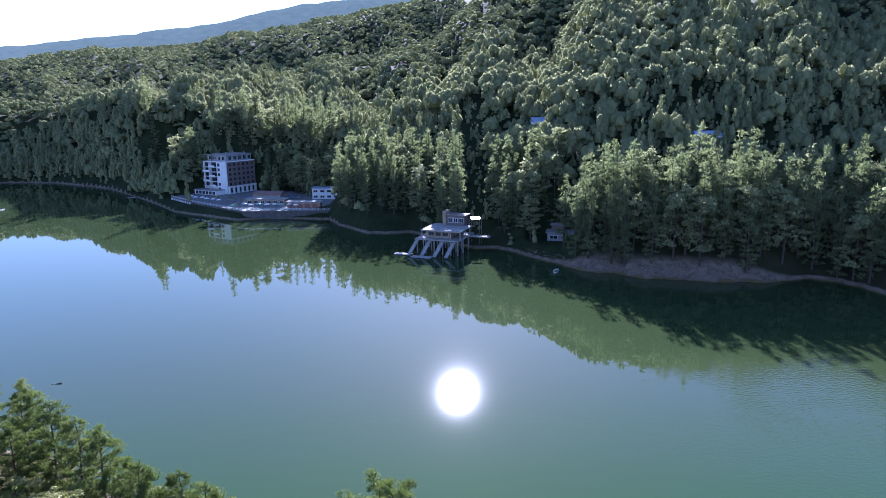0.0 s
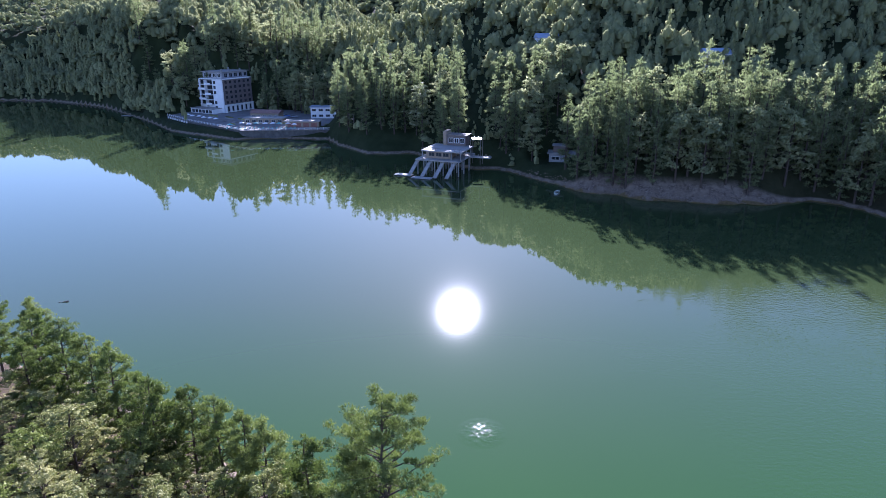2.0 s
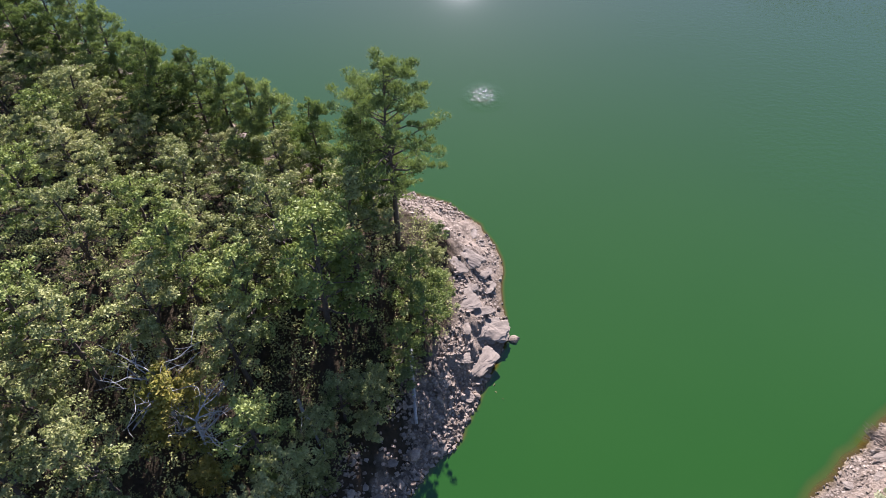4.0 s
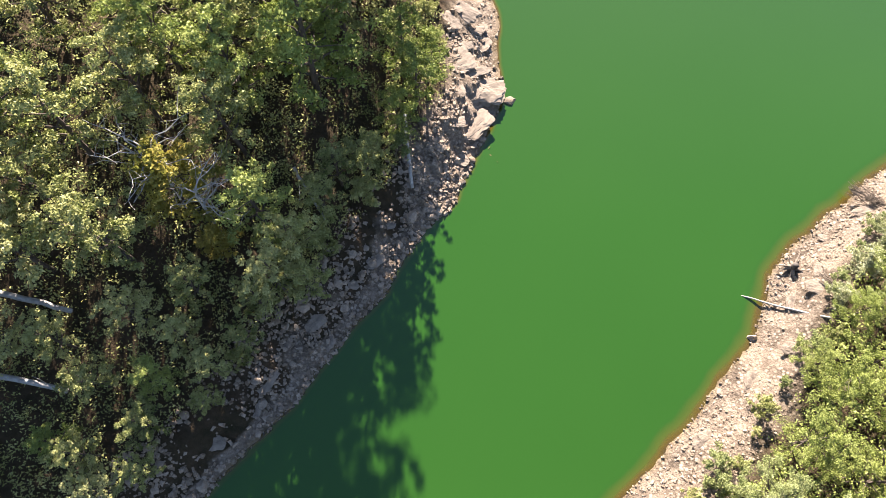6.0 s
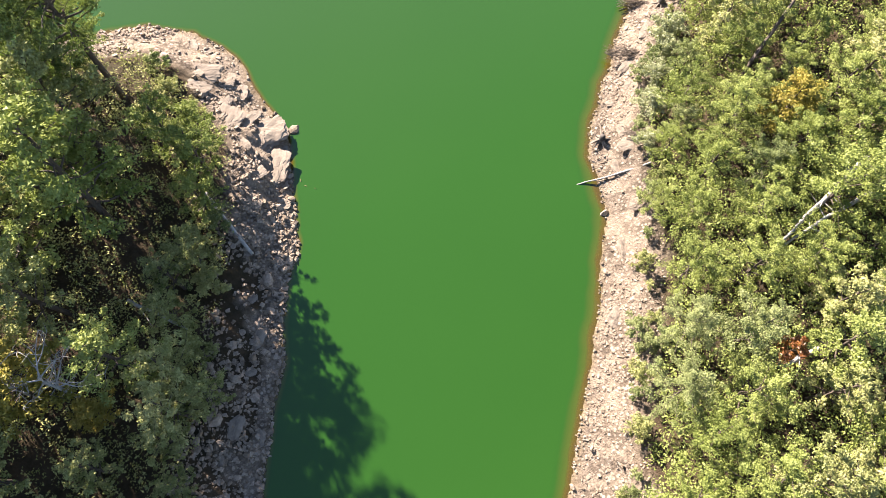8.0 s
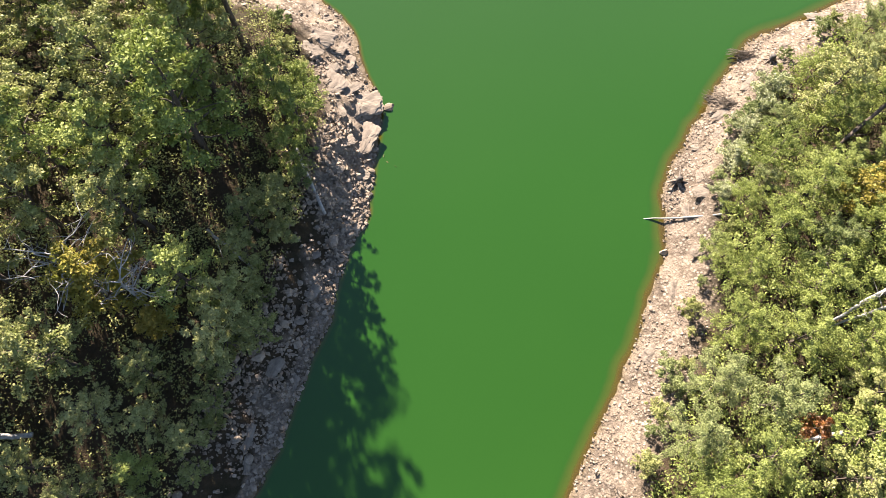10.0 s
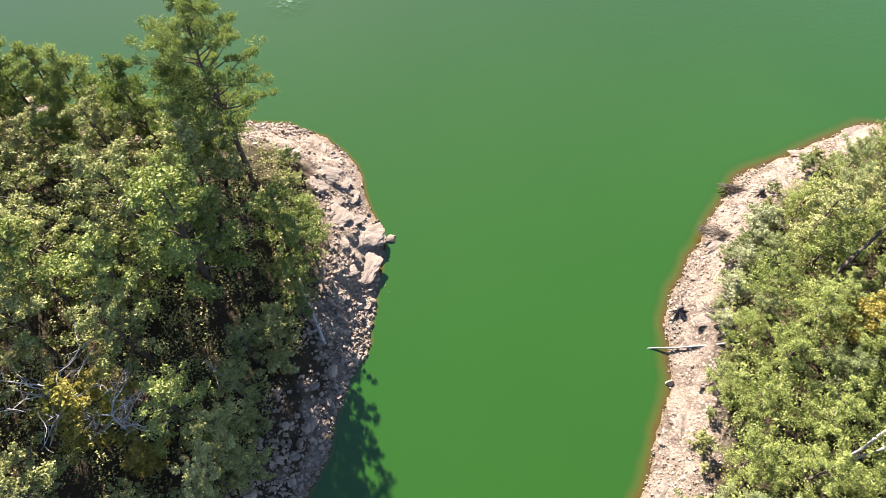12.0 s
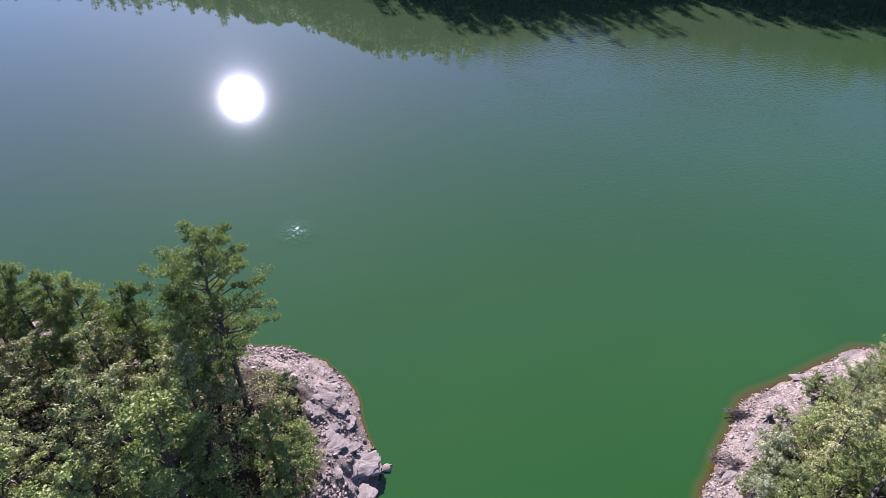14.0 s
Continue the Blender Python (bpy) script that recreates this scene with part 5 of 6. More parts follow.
# ---------------------------------------------------------------- buildings of the far shore
def window(parent, x0, x1, z0, z1, y, face="y-", frame_material="white", depth=0.12):
    """A window on a wall: a frame standing a little proud, with its pane. face: the side that it looks to."""
    def put_box(name, mat, par, u0, u1, w0, w1, d0, d1):
        if face == "y-":
            return box(name, par, mat, u0, u1, y - d1, y - d0, w0, w1)
        if face == "y+":
            return box(name, par, mat, u0, u1, y + d0, y + d1, w0, w1)
        return box(name, par, mat, y - d1, y - d0, u0, u1, w0, w1)
    bm = bmesh.new()
    e = 0.12
    for a, b, c, d in ((x0, x1, z0, z0 + e), (x0, x1, z1 - e, z1), (x0, x0 + e, z0 + e, z1 - e), (x1 - e, x1, z0 + e, z1 - e),
                       ((x0 + x1) / 2 - 0.05, (x0 + x1) / 2 + 0.05, z0 + e, z1 - e)):
        if face == "y-":
            add_box(bm, a, b, y - depth, y - 0.003, c, d)
        elif face == "y+":
            add_box(bm, a, b, y + 0.003, y + depth, c, d)
        else:
            add_box(bm, y - depth, y - 0.003, a, b, c, d)
    w = part("window", bm, frame_material, parent)
    put_box("pane", "glass", w, x0 + e, (x0 + x1) / 2 - 0.05, z0 + e, z1 - e, 0.02, 0.06)
    put_box("pane", "glass", w, (x0 + x1) / 2 + 0.05, x1 - e, z0 + e, z1 - e, 0.02, 0.06)
    return w


def hotel():
    """Six storeys: a white end with balconies, a brown long side, a set-back grey top."""
    t = empty("hotel", pose(-135.8, 413.5, 4.6, 0, 0, 59.3), "white and brown six-storey lakeside hotel with balconies", "hotel")
    L, W, F = 24.0, 20.8, 3.05
    top = 1.6 + 6 * F
    # body: the brown block, with a white end and white ground storeys
    box("wall", t, "brown", 0.5, L, 0, W, 1.6 + F, top, label="brown clad upper walls")
    box("wall", t, "white", 0.3, L - 0.2, 0.25, W - 0.25, -3, 1.6 + F - 0.003, label="white lower walls")
    box("end_wall", t, "white", -0.2, 0.497, -0.1, 8.6, -3, top + 0.5, label="white rendered end wall")
    box("end_wall", t, "white", -0.2, 0.497, 19.9, W + 0.1, -3, top + 0.5, label="white rendered end wall")
    box("parapet", t, "white", -0.2, L, -0.1, W + 0.1, top + 0.003, top + 0.5)
    # set-back top storey and its roof
    box("penthouse", t, "grey", 2.2, L - 1.0, 1.8, W - 1.8, top + 0.503, top + 4.3, label="grey set-back top storey")
    box("roof", t, "concrete", 1.2, L - 0.2, 0.9, W - 0.9, top + 4.303, top + 4.65)
    for k in range(5):
        window(t, 4 + 4 * k, 6.4 + 4 * k, top + 1.2, top + 3.6, 1.8, "y-", "grey")
    for k in range(4):
        window(t, 3 + 4 * k, 5.6 + 4 * k, top + 1.2, top + 3.6, 2.2, "x-", "white")
    # balconies between the end walls
    for f in range(6):
        z = 1.6 + f * F
        b = box("balcony", t, "white", -1.9, 0.49, 8.63, 19.87, z - 0.22, z, label="white balcony slab")
        bm = bmesh.new()
        y0, y1 = (8.7, 14.2) if f % 2 else (13.4, 19.8)
        add_box(bm, -1.88, -1.72, y0, y1, z + 0.004, z + 1.05)
        part("balustrade", bm, "white", b)
        box("divider", b, "white", -1.7, 0.45, 14.0, 14.2, z + 0.004, z + F - 0.23)
        window(t, 9.0, 13.4, z + 0.1, z + 2.4, 0.5, "x-", "brown")
        window(t, 14.8, 19.4, z + 0.1, z + 2.4, 0.5, "x-", "brown")
        if f != 2:
            window(t, 5.6, 7.6, z + 0.4, z + 2.3, -0.2, "x-", "grey")
    # long side: four rows of windows, white piers below
    for f in range(1, 6):
        for k in range(6):
            z = 1.6 + f * F
            window(t, 2.0 + 3.7 * k, 3.9 + 3.7 * k, z + 0.5, z + 2.4, 0.0, "y-", "brown")
    for k in range(7):
        box("pier", t, "white", 0.9 + 3.65 * k, 1.7 + 3.65 * k, -1.0, 0.24, -3, 1.6 + F - 0.25, label="white pier")
    box("canopy", t, "white", 0.6, L - 0.2, -1.3, -0.003, 1.6 + F - 0.247, 1.6 + F + 0.1)
    for k in range(6):
        window(t, 1.9 + 3.65 * k, 4.3 + 3.65 * k, 0.4, 3.6, 0.25, "y-", "grey")
    for x, y, h in ((6, 6, 1.4), (17, 12, 1.8), (20, 5, 1.2)):
        box("chimney", t, "concrete", x, x + 0.7, y, y + 0.7, top + 4.653, top + 4.65 + h)
    # low white front hall
    h = box("front_hall", t, "white", -7.5, -0.203, 2.0, 22.0, -3, 2.6, label="low white front hall")
    box("hall_roof", h, "concrete", -7.9, -0.21, 1.7, 22.3, 2.603, 2.9)
    for k in range(6):
        window(t, 3.0 + 3.1 * k, 5.4 + 3.1 * k, 0.2, 2.2, -7.5, "x-", "grey")


def prism(name, parent, outline, z0, z1, material, label="", bevel=0.0):
    bm = bmesh.new()
    low = [bm.verts.new((x, y, z0)) for x, y in outline]
    f = bm.faces.new(low)
    up = bmesh.ops.extrude_face_region(bm, geom=[f])
    bmesh.ops.translate(bm, vec=(0, 0, z1 - z0), verts=[v for v in up["geom"] if isinstance(v, bmesh.types.BMVert)])
    bmesh.ops.recalc_face_normals(bm, faces=bm.faces)
    if bevel:
        bmesh.ops.bevel(bm, geom=bm.edges[:], offset=bevel, segments=1, affect="EDGES")
    return part(name, bm, material, parent, label)


def terrace():
    t = empty("quay_terrace", pose(0, 0, 0), "grey concrete lakeside terrace on a stone retaining wall", "terrace")
    out = [(-168, 404), (-145.5, 378.7), (-105, 343), (-59, 344.5), (-52, 372), (-62, 400), (-100, 428), (-150, 442)]
    prism("retaining_wall", t, out, 0.2, 4.2, "wall_stone", "stone retaining wall, coloured dark for the shade on it")
    prism("paving", t, [(-168.4, 403.6), (-145.5, 378.0), (-105.1, 342.3), (-58.5, 343.8), (-51.5, 372), (-62, 400.5), (-100, 428.5), (-150.3, 442.5)],
          4.203, 4.5, "paving", "worn grey terrace paving")
    for (ax, ay), (bx, by) in zip(out[:3], out[1:4]):
        n = int(math.hypot(bx - ax, by - ay) / 3.2)
        ang = math.degrees(math.atan2(by - ay, bx - ax))
        for k in range(n):
            x, y = ax + (bx - ax) * k / n, ay + (by - ay) * k / n
            box("rail_post", t, "white", -0.09, 0.09, -0.09, 0.09, 4.503, 5.5).matrix_basis = pose(x, y, 0, 0, 0, ang)
        ln = math.hypot(bx - ax, by - ay)
        for z in (5.0, 5.42):
            box("rail", t, "white", 0.1, ln - 0.1, -0.03, 0.03, z, z + 0.07).matrix_basis = pose(ax, ay, 0, 0, 0, ang)
    # open loggia under the terrace's outer corner
    for k in range(9):
        x, y = -166 + 2.35 * k, 401.2 - 2.62 * k
        box("arcade_pier", t, "white", -0.35, 0.35, -0.35, 0.35, 0.3, 4.2, label="white arcade pier").matrix_basis = pose(x, y - 1.0, 0, 0, 0, -48)


def hut(name, x, y, z, turn, w, d, h, wall, roof, label, storeys=1, roof_rise=0.0, windows=3, category="house"):
    """A small building: walls, a roof with eaves, doors and windows on its front."""
    t = empty(name, pose(x, y, z, 0, 0, turn), label, category)
    box("wall", t, wall, 0, w, 0, d, -2.0, h)
    if roof_rise:
        bm = bmesh.new()
        e = 0.6
        pts = [(-e, -e, h + 0.004), (w + e, -e, h + 0.004), (w + e, d + e, h + 0.004), (-e, d + e, h + 0.004), (-e, d / 2, h + roof_rise), (w + e, d / 2, h + roof_rise)]
        v = [bm.verts.new(p) for p in pts]
        for f in ((0, 3, 2, 1), (0, 1, 5, 4), (3, 4, 5, 2), (0, 4, 3), (1, 2, 5)):
            bm.faces.new([v[i] for i in f])
        part("roof", bm, roof, t)
    else:
        box("roof", t, roof, -0.7, w + 0.7, -0.7, d + 0.7, h + 0.003, h + 0.32)
    for s in range(storeys):
        hs = h / storeys
        for k in range(windows):
            u = w * (k + 0.5) / windows
            window(t, u - 0.32 * w / windows, u + 0.32 * w / windows, s * hs + 0.8, s * hs + min(2.3, hs - 0.4), 0.0, "y-", "white")
    return t


def boathouse():
    """A concrete lake pavilion on stilts, with slanting ramps down to two floats."""
    t = empty("lake_pavilion", pose(-7.6, 257.8, 0, 0, 0, -20.9), "concrete lake pavilion on stilts with ramps to floats", "pavilion")
    box("lower_deck", t, "concrete", -2.4, 16.2, -2.6, 17, 5.6, 6.1, label="lower terrace slab")
    box("roof_deck", t, "deck", -0.6, 16.4, -0.8, 15.0, 9.0, 9.5, 0.05, "pale flat roof terrace")
    box("room", t, "plaster", 0.8, 11.0, 1.2, 13.5, 6.103, 8.997, label="ochre walled room")
    for k in range(3):
        window(t, 2.0 + 3.0 * k, 4.4 + 3.0 * k, 6.9, 8.4, 1.2, "y-", "timber")
    for x in (-1.6, 2.0, 5.6, 9.2, 12.6, 15.6):
        for y in (-1.8, 4.5, 11.0):
            box("stilt", t, "concrete", x - 0.2, x + 0.2, y - 0.2, y + 0.2, -2.5, 5.597, label="slim concrete stilt")
    for x in (-0.2, 12.0, 16.0):
        for y in (-0.3, 6.0, 12.0):
            box("column", t, "concrete", x - 0.15, x + 0.15, y - 0.15, y + 0.15, 6.103, 8.997)
    # slanting ramps
    for x in (-1.4, 4.0, 9.4, 14.2):
        bm = bmesh.new()
        add_box(bm, -0.75, 0.75, 0, 9.2, -0.18, 0.18)
        part("ramp", bm, "concrete", t, "slanting concrete ramp").matrix_basis = pose(x - 1.2, -8.6, 0.45, 34.5, 0, -7)
    for x0, x1, y0 in ((-9.5, -2.2, -7.6), (-1.0, 7.2, -10.6)):
        f = box("float", t, "deck", x0, x1, y0, y0 + 3.0, 0.12, 0.42, 0.05, "pale landing float")
        for k in range(3):
            box("pontoon", f, "dark_wood", x0 + 0.4 + k * 2.3, x0 + 1.7 + k * 2.3, y0 + 0.2, y0 + 2.8, -0.2, 0.117)
    # upper building at the back
    box("upper_house", t, "brown", 5.5, 13.5, 12.4, 17.5, 9.503, 13.6, label="brown upper house")
    box("tower_wall", t, "plaster", 4.0, 5.4, 12.0, 17.5, 9.503, 15.2, label="tall end wall")
    box("upper_roof", t, "timber", 5.0, 14.2, 11.8, 18.0, 13.603, 13.9)
    for k in range(3):
        window(t, 6.3 + 2.4 * k, 8.2 + 2.4 * k, 10.6, 12.6, 12.4, "y-", "white")
    s = box("sheet_roof", t, "sheet", -2.0, 1.8, -1.5, 1.6, -0.03, 0.03, label="bare metal sheet roof glinting in the sun")
    s.matrix_basis = pose(17.6, 14.6, 12.6, 7.9, 0, 20.9)
    for x, y in ((15.4, 13.2), (19.6, 13.2), (15.4, 16.2), (19.6, 16.2)):
        box("post", t, "timber", x - 0.1, x + 0.1, y - 0.1, y + 0.1, 2.0, 12.2)
    # railing of the roof terrace and the gangway to the bank
    for k in range(9):
        box("rail_post", t, "timber", -0.5 + 2.0 * k, -0.42 + 2.0 * k, -0.72, -0.64, 9.503, 10.4)
    box("rail", t, "timber", -0.5, 16.3, -0.7, -0.64, 10.404, 10.46)
    box("gangway", t, "concrete", 16.203, 25.0, 9.0, 12.0, 5.7, 6.1, label="concrete gangway to the bank")
    for k in range(6):
        box("gangway_post", t, "concrete", 16.8 + 1.6 * k, 17.0 + 1.6 * k, 9.1, 9.25, 6.103, 7.2)


hotel()
terrace()
boathouse()
hut("terrace_restaurant", -112, 386, 4.5, -8, 17, 8, 3.4, "plaster", "roof_red", "low terrace restaurant with a dull red roof", roof_rise=1.6, windows=5, category="restaurant")
hut("terrace_pavilion", -110, 366, 4.5, -4, 22, 6, 3.0, "plaster", "concrete", "long low terrace pavilion with a flat roof", windows=6, category="pavilion")
garage = hut("boat_garage", -84, 352, 4.5, 0, 18, 6, 3.0, "plaster", "concrete", "ochre garage row with red doors and a flat roof", windows=0, category="garage")
for k in range(4):
    box("garage_door", garage, "brick", 1.2 + 4.2 * k, 4.2 + 4.2 * k, -0.08, -0.003, 0.05, 2.3, label="dull red garage door")
hut("blue_roofed_house", -77, 387, 4.5, 0, 16, 8, 6.4, "white", "roof_blue", "two-storey white house with a blue flat roof", 2, windows=4)
cabin = hut("bank_cabin", 42.6, 258.5, 4.2, -12, 10, 7, 3.2, "grey", "concrete", "grey concrete cabin above the stony bank", 1, windows=2, category="cabin")
box("upper_room", cabin, "brown", 1.5, 7.0, 2.4, 6.8, 3.523, 6.0, label="brown upper room")
box("upper_roof", cabin, "concrete", 1.0, 7.6, 1.9, 7.2, 6.003, 6.25)
box("terrace_slab", cabin, "concrete", -0.6, 12.4, -4.2, -0.703, -0.5, -0.1, label="concrete terrace before the cabin")
for k in range(4):
    box("terrace_post", cabin, "concrete", -0.4 + 4.1 * k, -0.1 + 4.1 * k, -4.0, -3.7, -3.5, -0.503)
hut("beach_deck_kiosk", -196, 464, 3.4, -25, 7, 5, 2.8, "white", "timber", "small white kiosk on a bathing deck", windows=2, category="kiosk")


# ---------------------------------------------------------------- clutter of the far shore
def umbrella(x, y, z, material, label):
    t = empty("parasol", pose(x, y, z), label, "parasol", "terrace parasols")
    solid("pole", *tube([(0, 0, 0), (0, 0, 2.7)], [0.05, 0.04], 6), "timber", t)
    bm = bmesh.new()
    bmesh.ops.create_cone(bm, cap_ends=False, segments=8, radius1=1.6, radius2=0.05, depth=0.7, matrix=Matrix.Translation((0, 0, 2.5)))
    part("canopy", bm, material, t)


def lounger(x, y, z, turn):
    t = empty("sun_lounger", pose(x, y, z, 0, 0, turn), "teal sun lounger on the terrace", "lounger", "terrace loungers")
    box("seat", t, "teal", -0.35, 0.35, -0.9, 0.5, 0.30, 0.38)
    b = box("backrest", t, "teal", -0.35, 0.35, 0, 0.7, -0.04, 0.04)
    b.matrix_basis = pose(0, 0.52, 0.36, 40)
    for sx in (-0.3, 0.3):
        for sy in (-0.8, 0.4):
            box("leg", t, "white", sx - 0.03, sx + 0.03, sy - 0.03, sy + 0.03, 0, 0.297)


g = np.random.default_rng(5)
for k in range(9):
    umbrella(-112 + 4.2 * k + g.normal() * 0.6, 350 + g.normal() * 1.2 + (4 if k % 2 else 0), 4.5, "cloth" if k % 3 else "teal",
             "white parasol on the lake terrace" if k % 3 else "teal parasol on the lake terrace")
for k in range(16):
    lounger(-114 + 2.4 * k, 346.6 + g.random() * 1.2, 4.5, g.normal() * 8)
for k in range(6):
    umbrella(-150 + 4.5 * k, 389 - 3.4 * k + g.normal(), 4.5, "cloth", "white parasol on the lake terrace")


def bathing_deck():
    t = empty("bathing_deck", pose(0, 0, 0), "grey timber bathing deck on posts beside the lake", "deck")
    prism("deck", t, [(-206, 459), (-170, 434), (-165, 447), (-196, 474)], 2.6, 3.0, "deck", "weathered plank deck")
    for k in range(7):
        x, y = -204 + 5.6 * k, 459 - 4.0 * k
        box("post", t, "timber", x - 0.2, x + 0.2, y - 0.2, y + 0.2, -1.5, 2.597)
        box("rail_post", t, "white", x - 0.08, x + 0.08, y - 0.08, y + 0.08, 3.003, 4.1)


def boat(x, y, z, turn, material, label):
    t = empty("rowing_boat", pose(x, y, z, 0, 0, turn), label, "boat", "boats")
    bm = bmesh.new()
    rows = []
    for u, w in ((-2.6, 0.55), (-1.5, 0.8), (0, 0.9), (1.5, 0.75), (2.6, 0.08)):
        rows.append([bm.verts.new(p) for p in ((u, -w, 0.55), (u, -w * 0.6, 0.0), (u, w * 0.6, 0.0), (u, w, 0.55))])
    for a, b in zip(rows, rows[1:]):
        for k in range(3):
            bm.faces.new((a[k], a[k + 1], b[k + 1], b[k]))
    bm.faces.new(rows[0])
    bmesh.ops.solidify(bm, geom=bm.faces[:], thickness=0.06)
    part("hull", bm, material, t)
    for u in (-1.2, 0.6):
        box("thwart", t, "timber", u - 0.15, u + 0.15, -0.7, 0.7, 0.36, 0.42)


def float_raft(x, y, turn, w, d, label):
    t = empty("raft", pose(x, y, 0, 0, 0, turn), label, "raft", "rafts")
    for k in range(int(w / 0.6)):
        box("plank", t, "deck", k * 0.6, k * 0.6 + 0.56, 0, d, 0.2, 0.28)
    for k in (0.3, d - 0.9):
        box("pontoon", t, "dark_wood", 0.1, w - 0.3, k, k + 0.6, -0.15, 0.197)


bathing_deck()
boat(-176, 452, 3.02, 15, "boat_blue", "blue rowing boat lying on the bathing deck")
boat(-261.2, 384.2, -0.12, 80, "white", "white rowing boat far out on the lake")
boat(40.5, 224.5, -0.1, 70, "white", "white rowing boat moored by the stony bank")
float_raft(-212, 436, -20, 8, 2.4, "pale plank raft moored off the bank")
float_raft(-198, 429, -20, 7, 2.4, "pale plank raft moored off the bank")
log("floating_log", [(-83.2, 130.0, 0.02), (-81.2, 130.4, 0.04)], 0.13, 0.1, "dark_wood", "dark log floating on the open water", stubs=1, seed=21)

# a lookout stand on posts by the water
t = empty("lookout_stand", pose(-45, 327, ground_z(-45, 327)), "small timber lookout stand on tall posts by the water", "lookout")
for sx in (-1.1, 1.1):
    for sy in (-1.0, 1.0):
        box("post", t, "timber", sx - 0.1, sx + 0.1, sy - 0.1, sy + 0.1, -1.5, 5.4)
box("platform", t, "timber", -1.4, 1.4, -1.3, 1.3, 3.0, 3.2)
box("roof", t, "timber", -1.6, 1.6, -1.5, 1.5, 5.403, 5.6)
for k in range(8):
    box("rung", t, "timber", -0.4, 0.4, -1.4, -1.32, 0.2 + 0.36 * k, 0.28 + 0.36 * k)

# houses up in the woods
hut("woodland_house", 107, 274, ground_z(112, 278) - 0.5, 10, 11, 8, 5.5, "white", "roof_blue", "white house with a pale blue roof in the woods", 2, roof_rise=2.2)
hut("woodland_house", 46, 327, ground_z(51, 331) - 0.5, 5, 10, 8, 6.5, "white", "roof_blue", "white house half hidden in the hillside woods", 2, roof_rise=2.2)

# a drowned branch and a sunken rock off the point
g = np.random.default_rng(9)
made = [tube(limb_path(g, np.array([5.0, 32.6, -0.25]), a, 0.12, 1.2 + 0.8 * g.random(), 4), [0.05, 0.04, 0.03, 0.015], 5) for a in np.linspace(-1.2, 1.4, 8)]
tagged(solid("drowned_branch", *tubes(made), "silt", smooth=True), "brown silted branch half drowned at the shore", "branch")
lay(DARK_STONES[1], "boulder", 8.6, 49.0, 0.6, 0.5, 0.6, 10, "dark boulder just breaking the water", "boulder", "", 0.1)
lay(STONES[1], "boulder", -0.4, 51.8, 1.4, 0.9, 0.6, 40, "flat white boulder on the rocky point", "boulder", "", 0.0)
lay(STONES[4], "boulder", 0.6, 51.3, 1.2, 0.8, 0.6, 80, "flat white boulder on the rocky point", "boulder", "", 0.0)


# furniture and planting of the lake terrace
def dining_table(x, y, z, turn, label):
    t = empty("terrace_table", pose(x, y, z, 0, 0, turn), label, "table", "terrace tables")
    box("tabletop", t, "timber", -0.8, 0.8, -0.45, 0.45, 0.70, 0.75)
    for sx in (-0.7, 0.7):
        for sy in (-0.35, 0.35):
            box("leg", t, "timber", sx - 0.04, sx + 0.04, sy - 0.04, sy + 0.04, 0, 0.697)
    for sy in (-0.95, 0.95):
        b = box("bench", t, "timber", -0.8, 0.8, sy - 0.18, sy + 0.18, 0.40, 0.45)
        for sx in (-0.65, 0.65):
            box("bench_leg", b, "timber", sx - 0.04, sx + 0.04, sy - 0.1, sy + 0.1, 0, 0.397)


def planter(x, y, z, turn, length, label):
    """A trough of clipped green shrubs."""
    h = np.random.default_rng(int(abs(x) * 7))
    t = empty("planter", pose(x, y, z, 0, 0, turn), label, "planter", "terrace planters")
    box("trough", t, "concrete", 0, length, -0.4, 0.4, 0, 0.5, 0.03)
    n = int(length / 0.5)
    c = np.stack([np.linspace(0.3, length - 0.3, n), h.normal(size=n) * 0.1, 0.85 + 0.2 * h.random(n)], 1)
    o = new("hedge", fast_mesh("hedge", *leaf_quads(h, c, np.tile([0.5, 0.45, 0.45], (n, 1)), 26, 0.2), "leaf"))
    o.parent = t


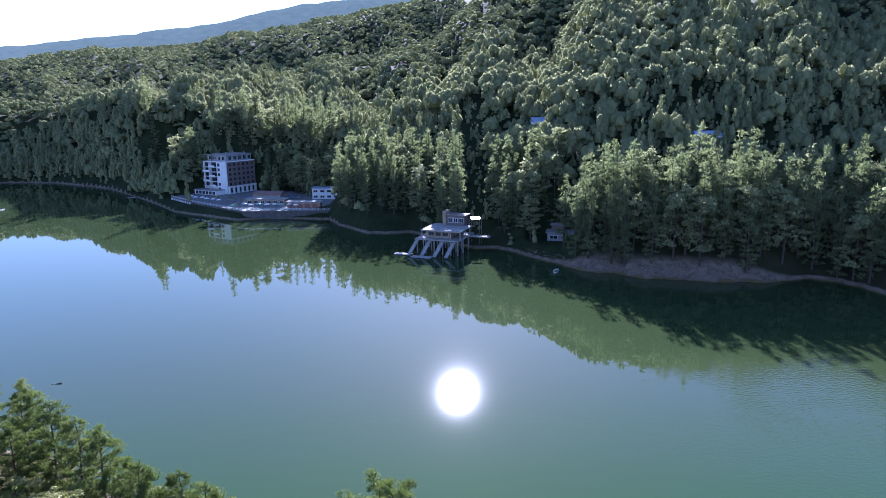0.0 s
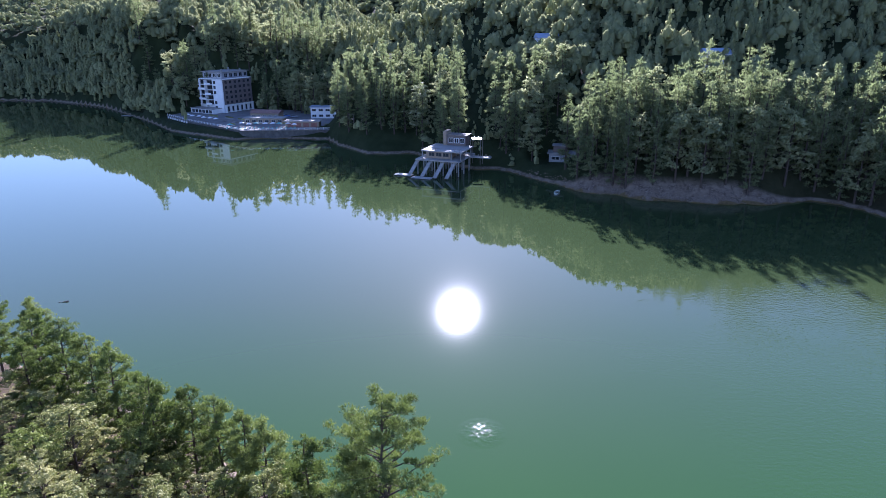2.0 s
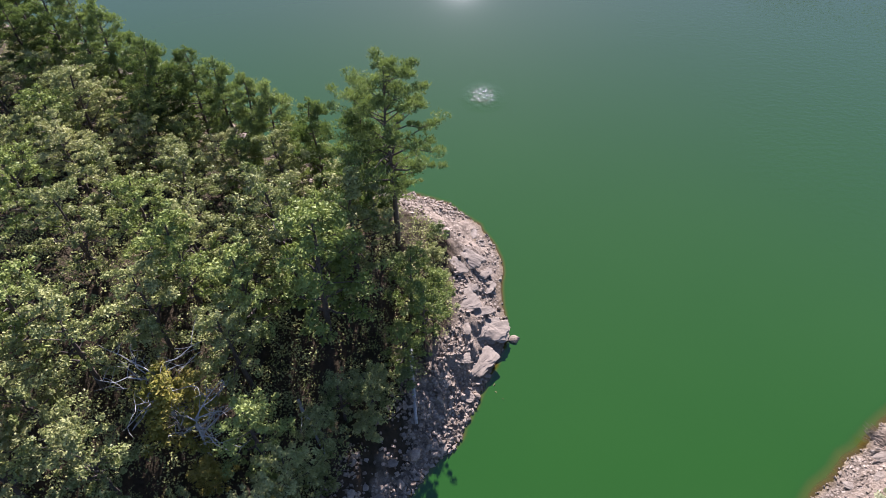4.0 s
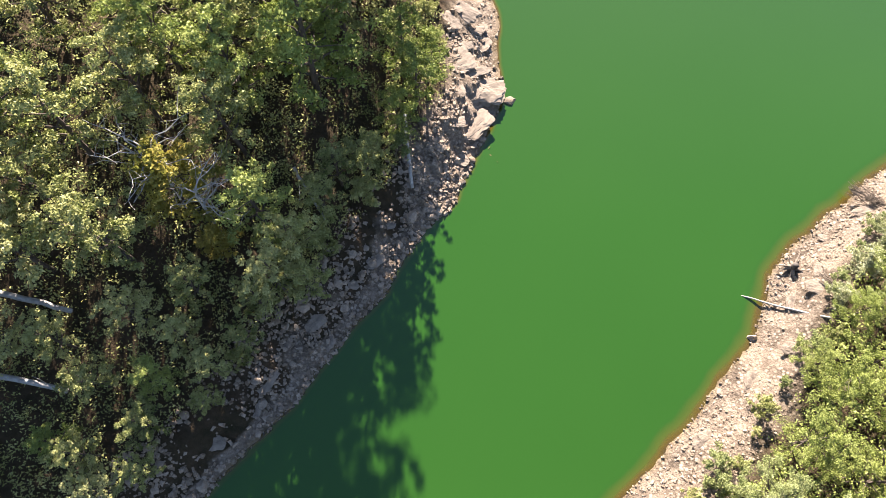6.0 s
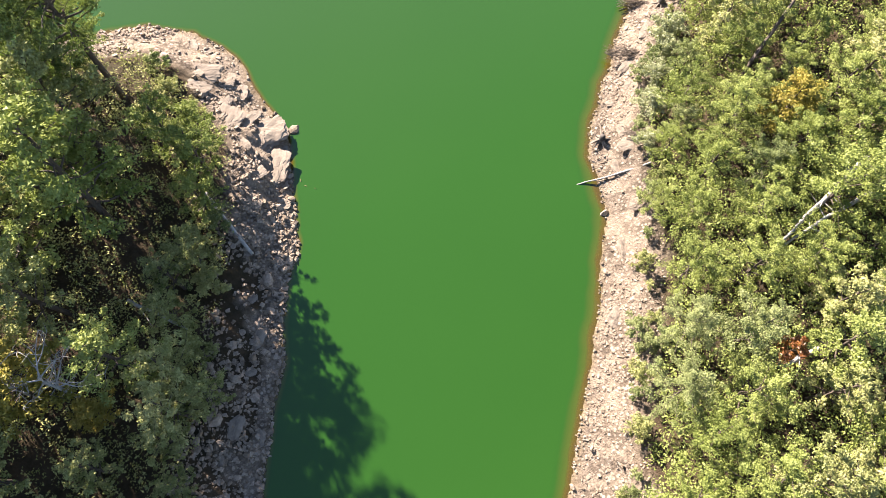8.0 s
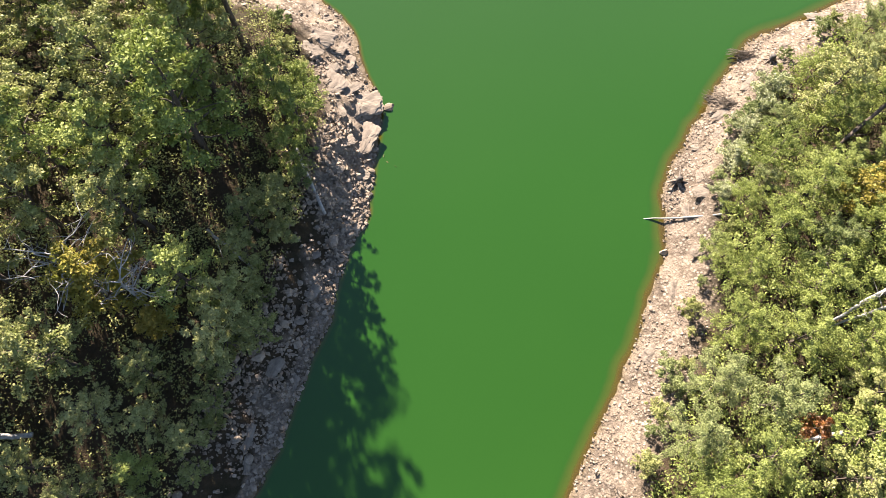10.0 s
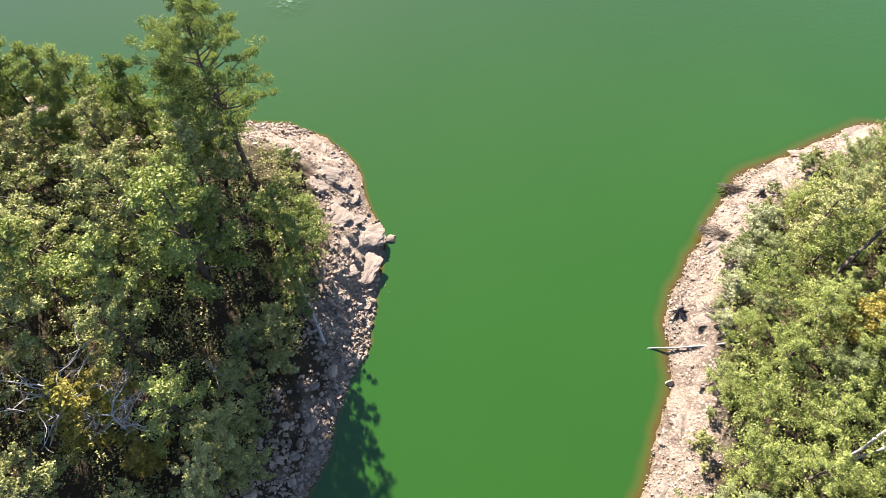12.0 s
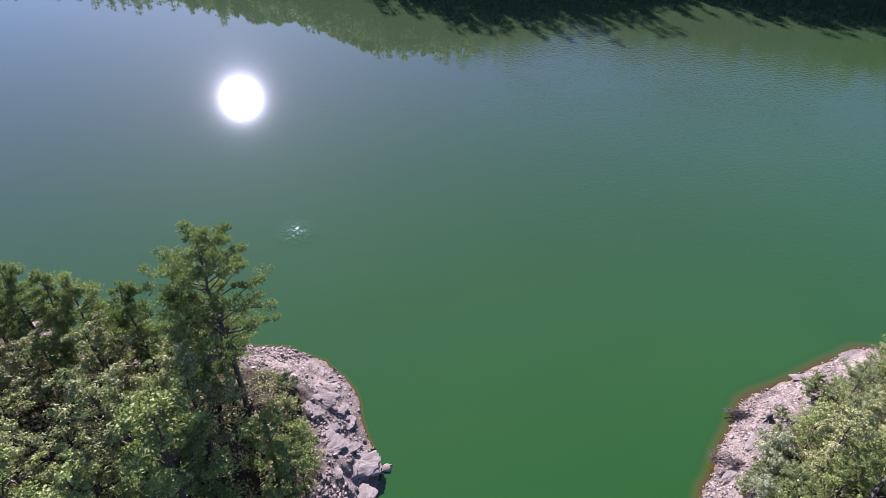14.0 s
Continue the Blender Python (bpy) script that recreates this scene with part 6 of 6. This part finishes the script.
for k in range(10):
    dining_table(-146 + 4.4 * k + g.normal() * 0.5, 394 - 3.3 * k + g.normal() * 0.8, 4.5, g.normal() * 12 - 40, "grey timber table with benches on the terrace")
for x, y, turn, ln in ((-140, 398, -42, 9), (-128, 390, -42, 8), (-118, 381, -40, 7), (-92, 375, 2, 10), (-78, 372, 4, 9), (-72, 364, 88, 7), (-64, 356, 5, 5),
                       (-117, 362, -45, 6), (-90, 360.5, 0, 4)):
    planter(x, y, 4.5, turn, ln, "concrete planter with a dark green hedge on the terrace")


def parked_car(x, y, z, turn, material, label):
    t = empty("parked_car", pose(x, y, z, 0, 0, turn), label, "car", "parked cars")
    bm = bmesh.new()
    for prof, w in (([(-2.1, 0.35), (-2.1, 0.75), (-1.9, 0.9), (1.0, 0.92), (2.0, 0.78), (2.1, 0.35)], 0.85),):
        a, b = [bm.verts.new((u, -w, v)) for u, v in prof], [bm.verts.new((u, w, v)) for u, v in prof]
        bm.faces.new(a), bm.faces.new(b[::-1])
        for i in range(len(prof)):
            bm.faces.new((a[i], b[i], b[(i + 1) % len(prof)], a[(i + 1) % len(prof)]))
    bmesh.ops.recalc_face_normals(bm, faces=bm.faces)
    part("body", bm, material, t)
    bm = bmesh.new()
    low = [bm.verts.new(p) for p in ((-1.7, -0.8, 0.9), (0.95, -0.8, 0.925), (0.95, 0.8, 0.925), (-1.7, 0.8, 0.9))]
    top = [bm.verts.new(p) for p in ((-1.35, -0.65, 1.42), (0.25, -0.65, 1.45), (0.25, 0.65, 1.45), (-1.35, 0.65, 1.42))]
    bm.faces.new(top)
    for i in range(4):
        bm.faces.new((low[i], low[(i + 1) % 4], top[(i + 1) % 4], top[i]))
    part("cabin", bm, "glass", t)
    for u in (-1.3, 1.3):
        for w in (-0.85, 0.85):
            solid("wheel", *tube([(u, w - 0.1, 0.32), (u, w + 0.1, 0.32)], [0.32, 0.32], 12), "dark_wood", t)


for x, y, turn, m, label in ((-104, 402, 70, "white", "white car parked behind the terrace"), (-100.6, 400.6, 72, "grey", "grey car parked behind the terrace"),
                             (-97, 399.4, 68, "cloth", "pale car parked behind the terrace"), (-88, 392, 20, "grey", "grey car parked beside the house"),
                             (-93, 394.5, 24, "boat_blue", "blue car parked beside the house")):
    parked_car(x, y, 4.5, turn, m, label)
